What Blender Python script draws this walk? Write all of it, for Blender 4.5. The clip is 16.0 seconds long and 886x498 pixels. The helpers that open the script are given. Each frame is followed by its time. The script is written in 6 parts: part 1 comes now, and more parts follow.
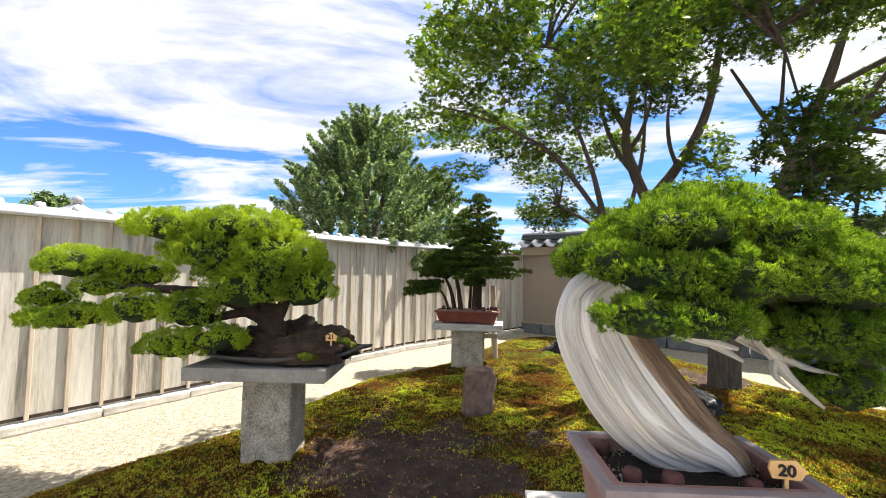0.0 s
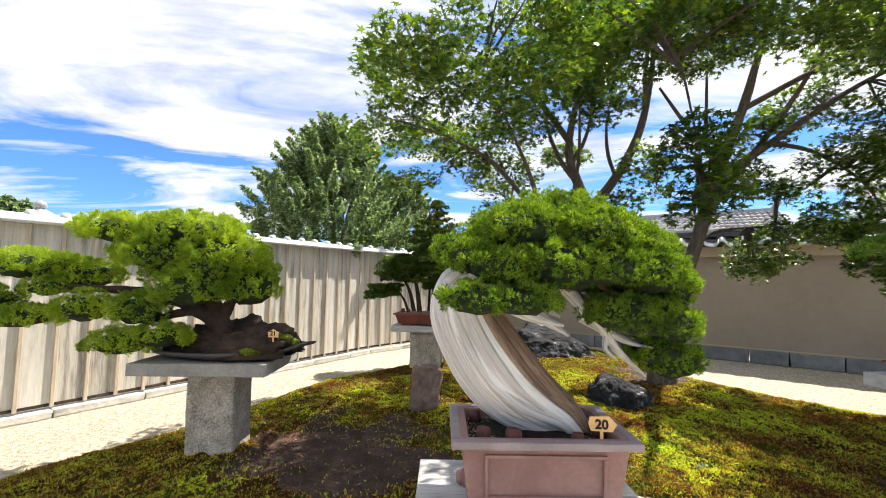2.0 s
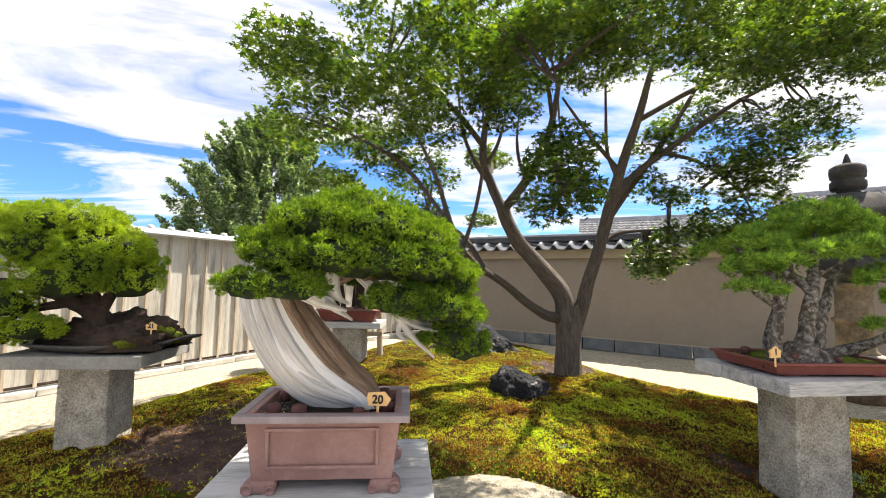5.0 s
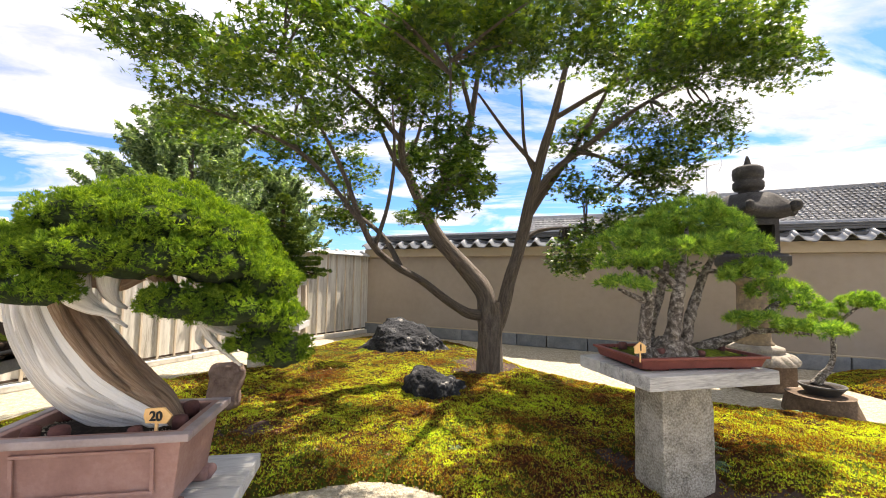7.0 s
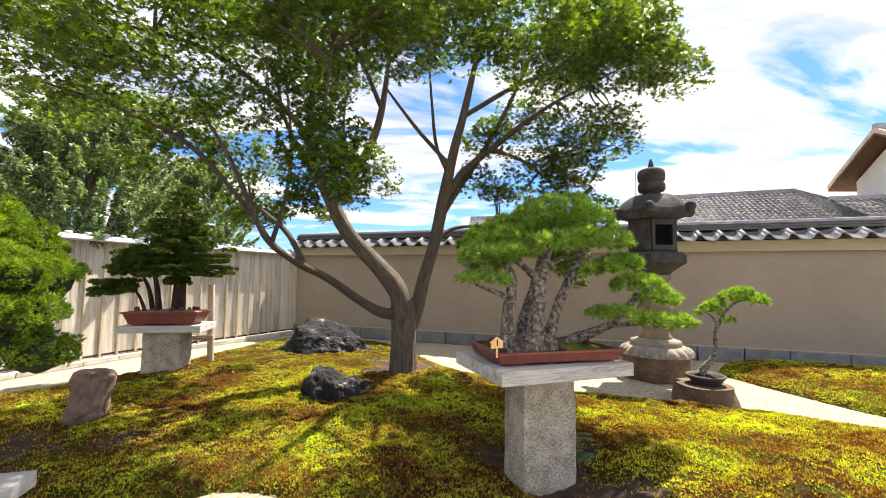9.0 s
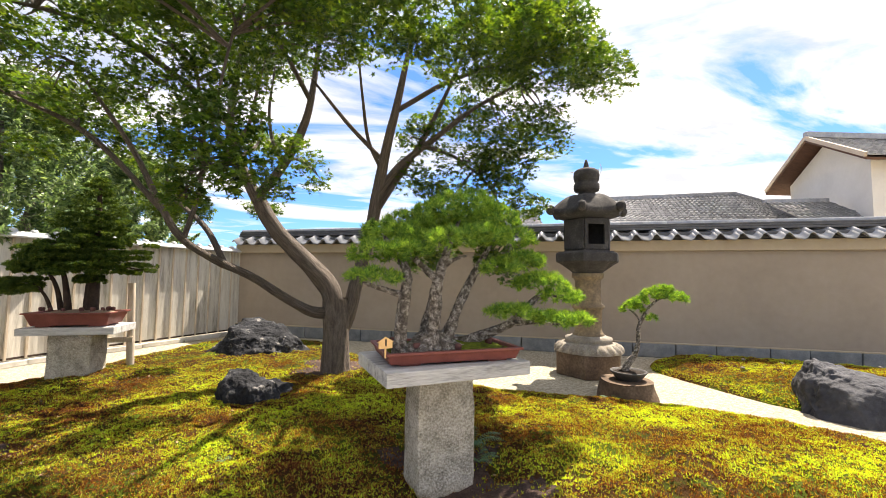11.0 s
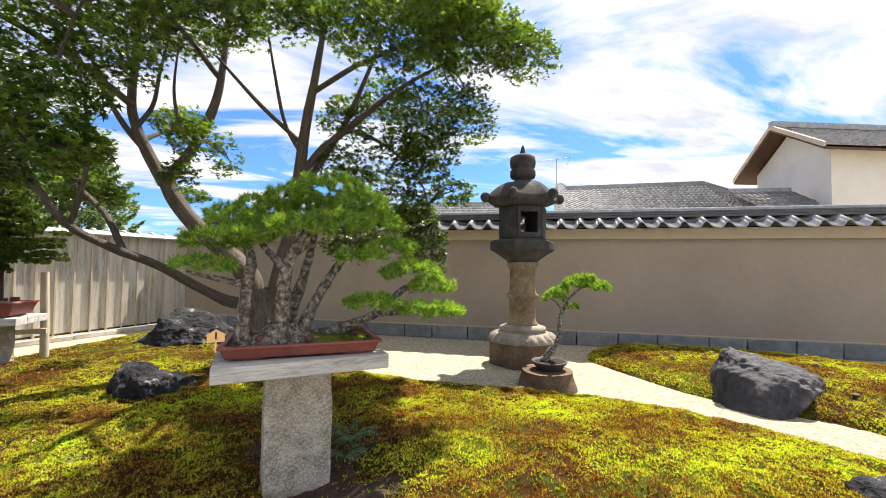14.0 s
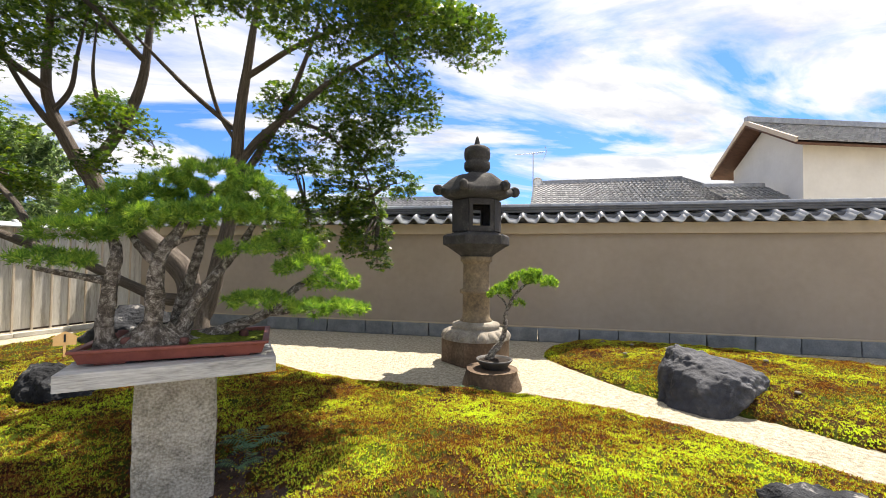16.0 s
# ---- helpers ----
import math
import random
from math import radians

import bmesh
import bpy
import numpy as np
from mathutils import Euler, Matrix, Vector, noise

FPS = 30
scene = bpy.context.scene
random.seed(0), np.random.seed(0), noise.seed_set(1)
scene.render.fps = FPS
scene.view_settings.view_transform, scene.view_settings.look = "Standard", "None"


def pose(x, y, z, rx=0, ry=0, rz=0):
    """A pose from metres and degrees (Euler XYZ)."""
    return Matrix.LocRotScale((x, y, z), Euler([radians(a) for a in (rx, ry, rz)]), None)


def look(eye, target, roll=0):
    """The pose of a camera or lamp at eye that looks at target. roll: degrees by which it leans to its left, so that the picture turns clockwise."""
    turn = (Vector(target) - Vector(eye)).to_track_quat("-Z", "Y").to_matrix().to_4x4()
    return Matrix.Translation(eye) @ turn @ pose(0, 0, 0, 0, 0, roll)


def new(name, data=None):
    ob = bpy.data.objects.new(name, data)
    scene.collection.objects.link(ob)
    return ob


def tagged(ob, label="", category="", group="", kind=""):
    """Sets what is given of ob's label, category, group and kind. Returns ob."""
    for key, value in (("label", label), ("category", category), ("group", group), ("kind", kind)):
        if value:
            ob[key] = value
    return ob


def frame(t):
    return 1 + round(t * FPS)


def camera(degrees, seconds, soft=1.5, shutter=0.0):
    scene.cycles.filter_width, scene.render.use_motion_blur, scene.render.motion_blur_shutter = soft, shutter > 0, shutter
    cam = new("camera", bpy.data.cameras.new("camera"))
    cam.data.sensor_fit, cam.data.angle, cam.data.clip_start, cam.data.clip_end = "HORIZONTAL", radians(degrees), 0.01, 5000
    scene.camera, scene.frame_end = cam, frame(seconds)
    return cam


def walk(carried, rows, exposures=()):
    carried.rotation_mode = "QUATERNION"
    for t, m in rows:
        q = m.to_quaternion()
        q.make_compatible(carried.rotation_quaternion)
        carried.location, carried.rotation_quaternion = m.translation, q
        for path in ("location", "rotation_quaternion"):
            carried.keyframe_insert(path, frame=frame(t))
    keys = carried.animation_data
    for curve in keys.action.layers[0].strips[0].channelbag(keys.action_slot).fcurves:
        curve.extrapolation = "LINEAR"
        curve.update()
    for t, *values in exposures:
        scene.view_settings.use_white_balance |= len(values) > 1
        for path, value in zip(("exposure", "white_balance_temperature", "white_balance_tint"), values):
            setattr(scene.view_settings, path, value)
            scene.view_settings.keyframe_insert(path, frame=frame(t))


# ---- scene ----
cam = camera(94.5, 16.0, 0.9)
PATH = [
    (0, (0.097, -0.114, 1.436), (0.008, 1.881, 1.545), 0.9),
    (0.5, (0.171, -0.166, 1.418), (0.109, 1.829, 1.54), 0.8),
    (1, (0.289, -0.204, 1.396), (0.251, 1.792, 1.527), 0.8),
    (1.5, (0.381, -0.272, 1.393), (0.361, 1.723, 1.532), 0.9),
    (2, (0.449, -0.336, 1.387), (0.449, 1.658, 1.533), 0.8),
    (2.5, (0.548, -0.432, 1.37), (0.571, 1.562, 1.52), 0.8),
    (3, (0.672, -0.507, 1.372), (0.718, 1.487, 1.521), 0.8),
    (3.5, (0.77, -0.562, 1.369), (0.842, 1.431, 1.516), 0.8),
    (6, (1.346, -0.439, 1.36), (1.613, 1.538, 1.502), 1.0),
    (6.5, (1.5, -0.422, 1.382), (1.822, 1.547, 1.519), 0.6),
    (7, (1.656, -0.453, 1.377), (2.01, 1.51, 1.516), 0.8),
    (7.5, (1.803, -0.449, 1.363), (2.192, 1.508, 1.506), 0.6),
    (8, (1.955, -0.477, 1.357), (2.387, 1.471, 1.498), 0.6),
    (8.5, (2.135, -0.498, 1.358), (2.623, 1.436, 1.501), 0.7),
    (9, (2.267, -0.5, 1.355), (2.823, 1.416, 1.497), 0.6),
    (9.5, (2.331, -0.516, 1.372), (2.953, 1.38, 1.506), 0.7),
    (10, (2.457, -0.538, 1.368), (3.121, 1.343, 1.506), 0.7),
    (12.5, (3.14, -0.598, 1.349), (3.849, 1.268, 1.468), 0.7),
    (13, (3.275, -0.611, 1.349), (3.981, 1.258, 1.452), 0.8),
    (13.5, (3.429, -0.644, 1.36), (4.15, 1.219, 1.449), 0.7),
    (14, (3.57, -0.723, 1.362), (4.319, 1.129, 1.445), 0.6),
    (14.5, (3.696, -0.783, 1.345), (4.461, 1.063, 1.429), 0.5),
    (15, (3.803, -0.759, 1.315), (4.589, 1.077, 1.399), 0.4),
    (15.5, (3.966, -0.753, 1.317), (4.766, 1.078, 1.395), 0.3),
    (16, (4.156, -0.753, 1.364), (4.949, 1.083, 1.424), 0.6),
]
walk(cam, [(t, look(eye, target, roll)) for t, eye, target, roll in PATH], [(0, 1.31, 6800, 11), (3.7, 1.35, 6850, 11), (7, 1.48, 7350, 13.5), (10, 1.49, 7350, 13.5), (13, 1.38, 7200, 12), (16, 1.23, 6950, 11)])
GROUND = -0.03
RNG = np.random.default_rng(7)

# ---- sky, sun ----
SUN_AZ, SUN_EL = radians(57), radians(59)        # azimuth from +y towards +x
world = bpy.data.worlds.new("sky")
scene.world = world
world.use_nodes = True
wt = world.node_tree
wt.nodes.clear()


def node(tree, kind, links=None, **props):
    """A node with its properties set; links: input name or index -> socket or value."""
    n = tree.nodes.new(kind)
    for key, value in props.items():
        setattr(n, key, value)
    for key, value in (links or {}).items():
        if isinstance(value, bpy.types.NodeSocket):
            tree.links.new(value, n.inputs[key])
        else:
            n.inputs[key].default_value = value
    return n


def ramp(tree, fac, stops):
    n = node(tree, "ShaderNodeValToRGB", {"Fac": fac})
    el = n.color_ramp.elements
    while len(el) < len(stops):
        el.new(0.5)
    for e, (p, c) in zip(el, stops):
        e.position, e.color = p, (*c, 1) if len(c) == 3 else c
    return n.outputs["Color"]


def sky_nodes():
    co = node(wt, "ShaderNodeTexCoord").outputs["Generated"]
    sky = node(wt, "ShaderNodeTexSky", sky_type="NISHITA", sun_disc=False, sun_elevation=SUN_EL, sun_rotation=SUN_AZ,
               air_density=1.0, dust_density=0.6, ozone_density=2.5)
    sep = node(wt, "ShaderNodeSeparateXYZ", {0: co})
    up = node(wt, "ShaderNodeMath", {0: sep.outputs["Z"], 1: 0.10}, operation="ADD")
    upc = node(wt, "ShaderNodeMath", {0: up.outputs[0], 1: 0.06}, operation="MAXIMUM")
    flat = node(wt, "ShaderNodeVectorMath", {0: co, 1: upc.outputs[0]}, operation="DIVIDE")
    m = node(wt, "ShaderNodeMapping", {"Vector": flat.outputs[0], "Rotation": (0, 0, 0.55), "Scale": (0.55, 1.0, 0.0), "Location": (1.3, 0.4, 0)})
    big = node(wt, "ShaderNodeTexNoise", {"Vector": m.outputs[0], "Scale": 1.05, "Detail": 10.0, "Roughness": 0.58, "Distortion": 0.9})
    high = node(wt, "ShaderNodeMapRange", {0: sep.outputs["Z"], 1: 0.12, 2: 0.60, 3: -0.045, 4: 0.055})
    amount = node(wt, "ShaderNodeMath", {0: big.outputs["Fac"], 1: high.outputs[0]}, operation="ADD")
    cover = ramp(wt, amount.outputs[0], [(0.425, (0, 0, 0)), (0.475, (0.45, 0.45, 0.45)), (0.55, (1, 1, 1))])
    shade = node(wt, "ShaderNodeTexNoise", {"Vector": m.outputs[0], "Scale": 3.0, "Detail": 6.0, "Roughness": 0.6})
    cloud = ramp(wt, shade.outputs["Fac"], [(0.36, (4.4, 4.8, 5.6)), (0.58, (6.7, 6.8, 7.0))])
    blue = node(wt, "ShaderNodeMix", {0: 1.0, 6: sky.outputs[0], 7: (0.42, 0.76, 1.30, 1)}, data_type="RGBA", blend_type="MULTIPLY")
    mix = node(wt, "ShaderNodeMix", {0: cover, 6: blue.outputs[2], 7: cloud}, data_type="RGBA")
    bg = node(wt, "ShaderNodeBackground", {"Color": mix.outputs[2], "Strength": 0.074})
    node(wt, "ShaderNodeOutputWorld", {"Surface": bg.outputs[0]})


sky_nodes()
sun = new("sun", bpy.data.lights.new("sun", "SUN"))
sun.data.energy, sun.data.angle, sun.data.color = 5.0, radians(0.55), (1.0, 0.95, 0.86)
sun_dir = Vector((math.sin(SUN_AZ) * math.cos(SUN_EL), math.cos(SUN_AZ) * math.cos(SUN_EL), math.sin(SUN_EL)))
sun.matrix_world = look(sun_dir * 40, (0, 0, 0))


# ---- materials ----
def mat(name, stops, scale=8.0, detail=6.0, rough=0.8, bump=0.3, bump_scale=None, stretch=(1, 1, 1), coord="Object", metal=0.0,
        fine=0.25, island=0.0, rand=0.0, translucent=0.0, dist=0.01, spec=0.3, through_tint=(1.65, 1.65, 0.45, 1)):
    """Procedural surface: two scales of noise through a colour ramp, fine grain, relief; optional variation by piece."""
    m = bpy.data.materials.new(name)
    m.use_nodes = True
    t = m.node_tree
    t.nodes.clear()
    co = node(t, "ShaderNodeTexCoord").outputs[coord]
    v = node(t, "ShaderNodeMapping", {"Vector": co, "Scale": stretch}).outputs[0]
    if rand:
        r = node(t, "ShaderNodeObjectInfo").outputs["Random"]
        off = node(t, "ShaderNodeVectorMath", {0: v, 1: node(t, "ShaderNodeMath", {0: r, 1: 37.0}, operation="MULTIPLY").outputs[0]}, operation="ADD")
        v = off.outputs[0]
    a = node(t, "ShaderNodeTexNoise", {"Vector": v, "Scale": scale, "Detail": detail, "Roughness": 0.6}).outputs["Fac"]
    b = node(t, "ShaderNodeTexNoise", {"Vector": v, "Scale": scale * 9, "Detail": 3.0}).outputs["Fac"]
    f = node(t, "ShaderNodeMix", {0: fine, 2: a, 3: b}, data_type="FLOAT").outputs[0]
    if island:
        g = node(t, "ShaderNodeNewGeometry").outputs["Random Per Island"]
        f = node(t, "ShaderNodeMix", {0: island, 2: f, 3: g}, data_type="FLOAT").outputs[0]
    if rand:
        shift = node(t, "ShaderNodeMapRange", {0: r, 3: -rand, 4: rand}).outputs[0]
        f = node(t, "ShaderNodeMath", {0: f, 1: shift}, operation="ADD").outputs[0]
    col = ramp(t, f, stops)
    p = node(t, "ShaderNodeBsdfPrincipled", {"Base Color": col, "Roughness": rough, "Metallic": metal, "Specular IOR Level": spec})
    if bump:
        h = node(t, "ShaderNodeTexNoise", {"Vector": v, "Scale": bump_scale or scale * 4, "Detail": 5.0, "Roughness": 0.65}).outputs["Fac"]
        bp = node(t, "ShaderNodeBump", {"Strength": bump, "Distance": dist, "Height": h})
        t.links.new(bp.outputs[0], p.inputs["Normal"])
    surf = p.outputs[0]
    if translucent:
        tr = node(t, "ShaderNodeBsdfTranslucent", {"Color": node(t, "ShaderNodeMix", {0: 1.0, 6: col, 7: through_tint}, data_type="RGBA", blend_type="MULTIPLY").outputs[2]})
        surf = node(t, "ShaderNodeMixShader", {0: translucent, 1: surf, 2: tr.outputs[0]}).outputs[0]
    node(t, "ShaderNodeOutputMaterial", {"Surface": surf})
    return m


M = {}
M["gravel"] = mat("gravel", [(0.36, (0.17, 0.145, 0.105)), (0.5, (0.43, 0.38, 0.29)), (0.64, (0.70, 0.64, 0.51))], 26, detail=8, rough=0.95, bump=1.0, bump_scale=55, fine=0.5, dist=0.03)
M["moss"] = mat("moss", [(0.40, (0.045, 0.016, 0.008)), (0.48, (0.060, 0.032, 0.008)), (0.53, (0.050, 0.056, 0.008)), (0.60, (0.075, 0.105, 0.009))], 1.8, detail=9, rough=0.95, bump=1.0, bump_scale=70, fine=0.3, dist=0.03, spec=0.1)
M["moss_tuft"] = mat("moss_tuft", [(0.405, (0.12, 0.040, 0.024)), (0.473, (0.29, 0.12, 0.045)), (0.513, (0.40, 0.27, 0.05)), (0.548, (0.33, 0.40, 0.06)), (0.628, (0.60, 0.74, 0.085))], 1.5, detail=10, rough=0.9, bump=0, fine=0.22, island=0.22, translucent=0.40, spec=0.1)
M["cushion"] = mat("cushion", [(0.36, (0.050, 0.038, 0.014)), (0.48, (0.085, 0.105, 0.016)), (0.64, (0.21, 0.26, 0.025))], 9, rough=0.95, bump=1.0, bump_scale=90, fine=0.35, dist=0.015, spec=0.1)
M["bare_soil"] = mat("bare_soil", [(0.3, (0.022, 0.014, 0.011)), (0.5, (0.060, 0.036, 0.028)), (0.7, (0.13, 0.085, 0.065))], 7, rough=0.95, bump=1.0, bump_scale=60, fine=0.4, dist=0.02)
M["soil"] = mat("soil", [(0.3, (0.012, 0.009, 0.007)), (0.6, (0.045, 0.032, 0.024)), (0.8, (0.10, 0.08, 0.065))], 60, rough=0.95, bump=1.0, dist=0.02)
M["board"] = mat("board", [(0.34, (0.25, 0.228, 0.195)), (0.46, (0.46, 0.435, 0.385)), (0.58, (0.58, 0.555, 0.50)), (0.70, (0.67, 0.65, 0.595))], 1.8, detail=8, rough=0.85, bump=0.3, stretch=(6, 6, 0.5), rand=0.05, fine=0.25, dist=0.004)
M["cedar"] = mat("cedar", [(0.25, (0.34, 0.27, 0.20)), (0.7, (0.58, 0.50, 0.40))], 4, rough=0.8, bump=0.2, stretch=(6, 6, 0.8), rand=0.05)
M["tablewood"] = mat("tablewood", [(0.32, (0.21, 0.205, 0.20)), (0.46, (0.40, 0.395, 0.385)), (0.60, (0.54, 0.535, 0.525))], 2.2, detail=8, rough=0.75, bump=0.5, stretch=(0.8, 8, 8), rand=0.06, fine=0.4, dist=0.005)
M["granite"] = mat("granite", [(0.36, (0.22, 0.195, 0.155)), (0.5, (0.46, 0.42, 0.345)), (0.62, (0.66, 0.62, 0.54))], 8, rough=0.9, bump=1.0, bump_scale=40, fine=0.5, dist=0.03)
M["slab"] = mat("slab", [(0.25, (0.16, 0.155, 0.14)), (0.6, (0.30, 0.29, 0.265)), (0.8, (0.40, 0.38, 0.34))], 7, rough=0.9, bump=0.5, bump_scale=60, fine=0.35)
M["lantern"] = mat("lantern", [(0.30, (0.06, 0.05, 0.042)), (0.5, (0.19, 0.145, 0.095)), (0.68, (0.36, 0.27, 0.165))], 3.2, rough=0.92, bump=0.4, bump_scale=60, fine=0.3, dist=0.006)
M["lantern_base"] = mat("lantern_base", [(0.30, (0.045, 0.030, 0.022)), (0.5, (0.115, 0.078, 0.052)), (0.68, (0.20, 0.145, 0.10))], 4, rough=0.92, bump=0.7, bump_scale=45, fine=0.35, dist=0.012)
M["lantern_dark"] = mat("lantern_dark", [(0.3, (0.022, 0.021, 0.023)), (0.55, (0.055, 0.052, 0.052)), (0.8, (0.16, 0.15, 0.14))], 5, rough=0.9, bump=0.7, bump_scale=45, fine=0.3)
M["lantern_pale"] = mat("lantern_pale", [(0.3, (0.13, 0.11, 0.09)), (0.55, (0.28, 0.25, 0.21)), (0.8, (0.45, 0.42, 0.36))], 6, rough=0.9, bump=0.6, bump_scale=45, fine=0.3)
M["rock"] = mat("rock", [(0.44, (0.013, 0.014, 0.017)), (0.57, (0.036, 0.038, 0.044)), (0.66, (0.36, 0.34, 0.32))], 4.0, detail=9, rough=0.8, bump=1.0, bump_scale=12, fine=0.22, dist=0.06, spec=0.2)
M["slate_rock"] = mat("slate_rock", [(0.38, (0.028, 0.029, 0.036)), (0.54, (0.058, 0.060, 0.070)), (0.70, (0.24, 0.235, 0.235))], 2.2, detail=9, rough=0.75, bump=1.0, bump_scale=16, fine=0.2, dist=0.03)
M["rock_red"] = mat("rock_red", [(0.3, (0.11, 0.068, 0.055)), (0.7, (0.28, 0.20, 0.165))], 9, rough=0.9, bump=0.8, bump_scale=30, dist=0.02)
M["plaster"] = mat("plaster", [(0.3, (0.265, 0.22, 0.178)), (0.5, (0.305, 0.255, 0.205)), (0.7, (0.34, 0.288, 0.235))], 0.9, rough=0.95, bump=0.15, bump_scale=60, fine=0.3)
M["beam"] = mat("beam", [(0.3, (0.36, 0.29, 0.205)), (0.7, (0.42, 0.35, 0.255))], 2, rough=0.9, bump=0.15)
M["wallstone"] = mat("wallstone", [(0.25, (0.10, 0.11, 0.115)), (0.5, (0.17, 0.182, 0.19)), (0.75, (0.27, 0.275, 0.275))], 5, rough=0.9, bump=0.5, bump_scale=40, rand=0.08)
M["curb"] = mat("curb", [(0.25, (0.33, 0.31, 0.27)), (0.7, (0.62, 0.60, 0.55))], 7, rough=0.9, bump=0.6, bump_scale=40, rand=0.08)
M["tile"] = mat("tile", [(0.25, (0.16, 0.17, 0.185)), (0.5, (0.27, 0.28, 0.30)), (0.75, (0.42, 0.43, 0.44))], 6, rough=0.28, bump=0.1, fine=0.2, rand=0.08, spec=0.8)
M["tile_dark"] = mat("tile_dark", [(0.3, (0.035, 0.037, 0.042)), (0.7, (0.09, 0.092, 0.10))], 6, rough=0.45, bump=0.1, spec=0.5)
M["tile_far"] = mat("tile_far", [(0.25, (0.17, 0.172, 0.178)), (0.7, (0.36, 0.362, 0.37))], 2, rough=0.6, bump=0.1, island=0.4, spec=0.3)
M["captile"] = mat("captile", [(0.25, (0.33, 0.34, 0.35)), (0.7, (0.58, 0.59, 0.60))], 5, rough=0.4, bump=0.1, rand=0.05, spec=0.5)
M["pot_red"] = mat("pot_red", [(0.25, (0.13, 0.035, 0.027)), (0.7, (0.24, 0.075, 0.06))], 8, rough=0.5, bump=0.15, bump_scale=60)
M["pot_brown"] = mat("pot_brown", [(0.25, (0.21, 0.115, 0.10)), (0.5, (0.30, 0.17, 0.145)), (0.75, (0.40, 0.26, 0.23))], 6, rough=0.6, bump=0.2, bump_scale=70)
M["pot_rim"] = mat("pot_rim", [(0.25, (0.22, 0.17, 0.17)), (0.7, (0.36, 0.30, 0.30))], 9, rough=0.5, bump=0.1)
M["pot_dark"] = mat("pot_dark", [(0.3, (0.035, 0.033, 0.033)), (0.7, (0.085, 0.078, 0.075))], 9, rough=0.6, bump=0.3)
M["pellet"] = mat("pellet", [(0.3, (0.075, 0.030, 0.026)), (0.7, (0.17, 0.075, 0.066))], 20, rough=0.85, bump=0.4)
M["tag"] = mat("tag", [(0.3, (0.72, 0.42, 0.16)), (0.7, (0.85, 0.56, 0.26))], 20, rough=0.6, bump=0.05)
M["ink"] = mat("ink", [(0.3, (0.01, 0.01, 0.012)), (0.7, (0.02, 0.02, 0.02))], 20, rough=0.6, bump=0)
M["deadwood"] = mat("deadwood", [(0.32, (0.26, 0.225, 0.195)), (0.40, (0.58, 0.54, 0.50)), (0.50, (0.84, 0.82, 0.795))], 1.7, detail=8, rough=0.7, bump=0.8, bump_scale=6, coord="UV", stretch=(10, 0.55, 1), fine=0.3, dist=0.015)
# near-black green that puts the shade between foliage clumps into colour
M["shade_green"] = mat("shade_green", [(0.3, (0.010, 0.018, 0.006)), (0.7, (0.030, 0.050, 0.014))], 30, rough=0.95, bump=1.0, bump_scale=60, dist=0.02)
M["livebark"] = mat("livebark", [(0.3, (0.13, 0.078, 0.05)), (0.5, (0.30, 0.205, 0.14)), (0.72, (0.52, 0.41, 0.32))], 2.6, detail=8, rough=0.85, bump=1.0, bump_scale=9, coord="UV", stretch=(10, 0.9, 1), fine=0.45, dist=0.015)
M["livebark_dry"] = mat("dry_leaf", [(0.3, (0.10, 0.055, 0.03)), (0.7, (0.32, 0.22, 0.12))], 6, rough=0.8, bump=0, island=0.6)
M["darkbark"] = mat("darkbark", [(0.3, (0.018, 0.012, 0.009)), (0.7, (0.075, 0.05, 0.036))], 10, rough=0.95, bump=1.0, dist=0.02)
M["pinebark"] = mat("pinebark", [(0.39, (0.040, 0.033, 0.028)), (0.51, (0.15, 0.128, 0.108)), (0.60, (0.54, 0.50, 0.46))], 34, rough=0.95, bump=1.0, bump_scale=60, fine=0.5, dist=0.035)
M["maplebark"] = mat("maplebark", [(0.30, (0.045, 0.035, 0.030)), (0.48, (0.13, 0.105, 0.088)), (0.68, (0.28, 0.24, 0.205))], 3.0, detail=9, rough=0.9, bump=1.0, bump_scale=8, coord="UV", stretch=(9, 1.8, 1), fine=0.45, dist=0.04)
M["juniper"] = mat("juniper", [(0.30, (0.030, 0.068, 0.012)), (0.5, (0.098, 0.178, 0.022)), (0.68, (0.30, 0.40, 0.05))], 14, rough=0.75, bump=0, island=0.3, fine=0.1, translucent=0.42, spec=0.15, through_tint=(1.55, 1.65, 0.42, 1))
M["whitepine"] = mat("whitepine", [(0.30, (0.075, 0.130, 0.018)), (0.46, (0.165, 0.27, 0.034)), (0.62, (0.42, 0.51, 0.05))], 2.6, rough=0.75, bump=0, island=0.25, fine=0.25, translucent=0.4, spec=0.15)
M["blackpine"] = mat("blackpine", [(0.28, (0.055, 0.125, 0.030)), (0.5, (0.15, 0.27, 0.055)), (0.72, (0.40, 0.51, 0.10))], 9, rough=0.65, bump=0, island=0.35, fine=0.1, translucent=0.45, spec=0.2, through_tint=(1.5, 1.6, 0.5, 1))
M["spruce"] = mat("spruce", [(0.28, (0.016, 0.036, 0.010)), (0.5, (0.045, 0.082, 0.017)), (0.72, (0.16, 0.21, 0.036))], 9, rough=0.75, bump=0, island=0.35, fine=0.1, translucent=0.3, spec=0.2)
M["maple"] = mat("maple", [(0.25, (0.020, 0.046, 0.016)), (0.5, (0.052, 0.098, 0.022)), (0.78, (0.17, 0.22, 0.03))], 1.3, rough=0.36, bump=0, island=0.4, translucent=0.50, spec=0.5, through_tint=(1.55, 1.65, 0.42, 1))
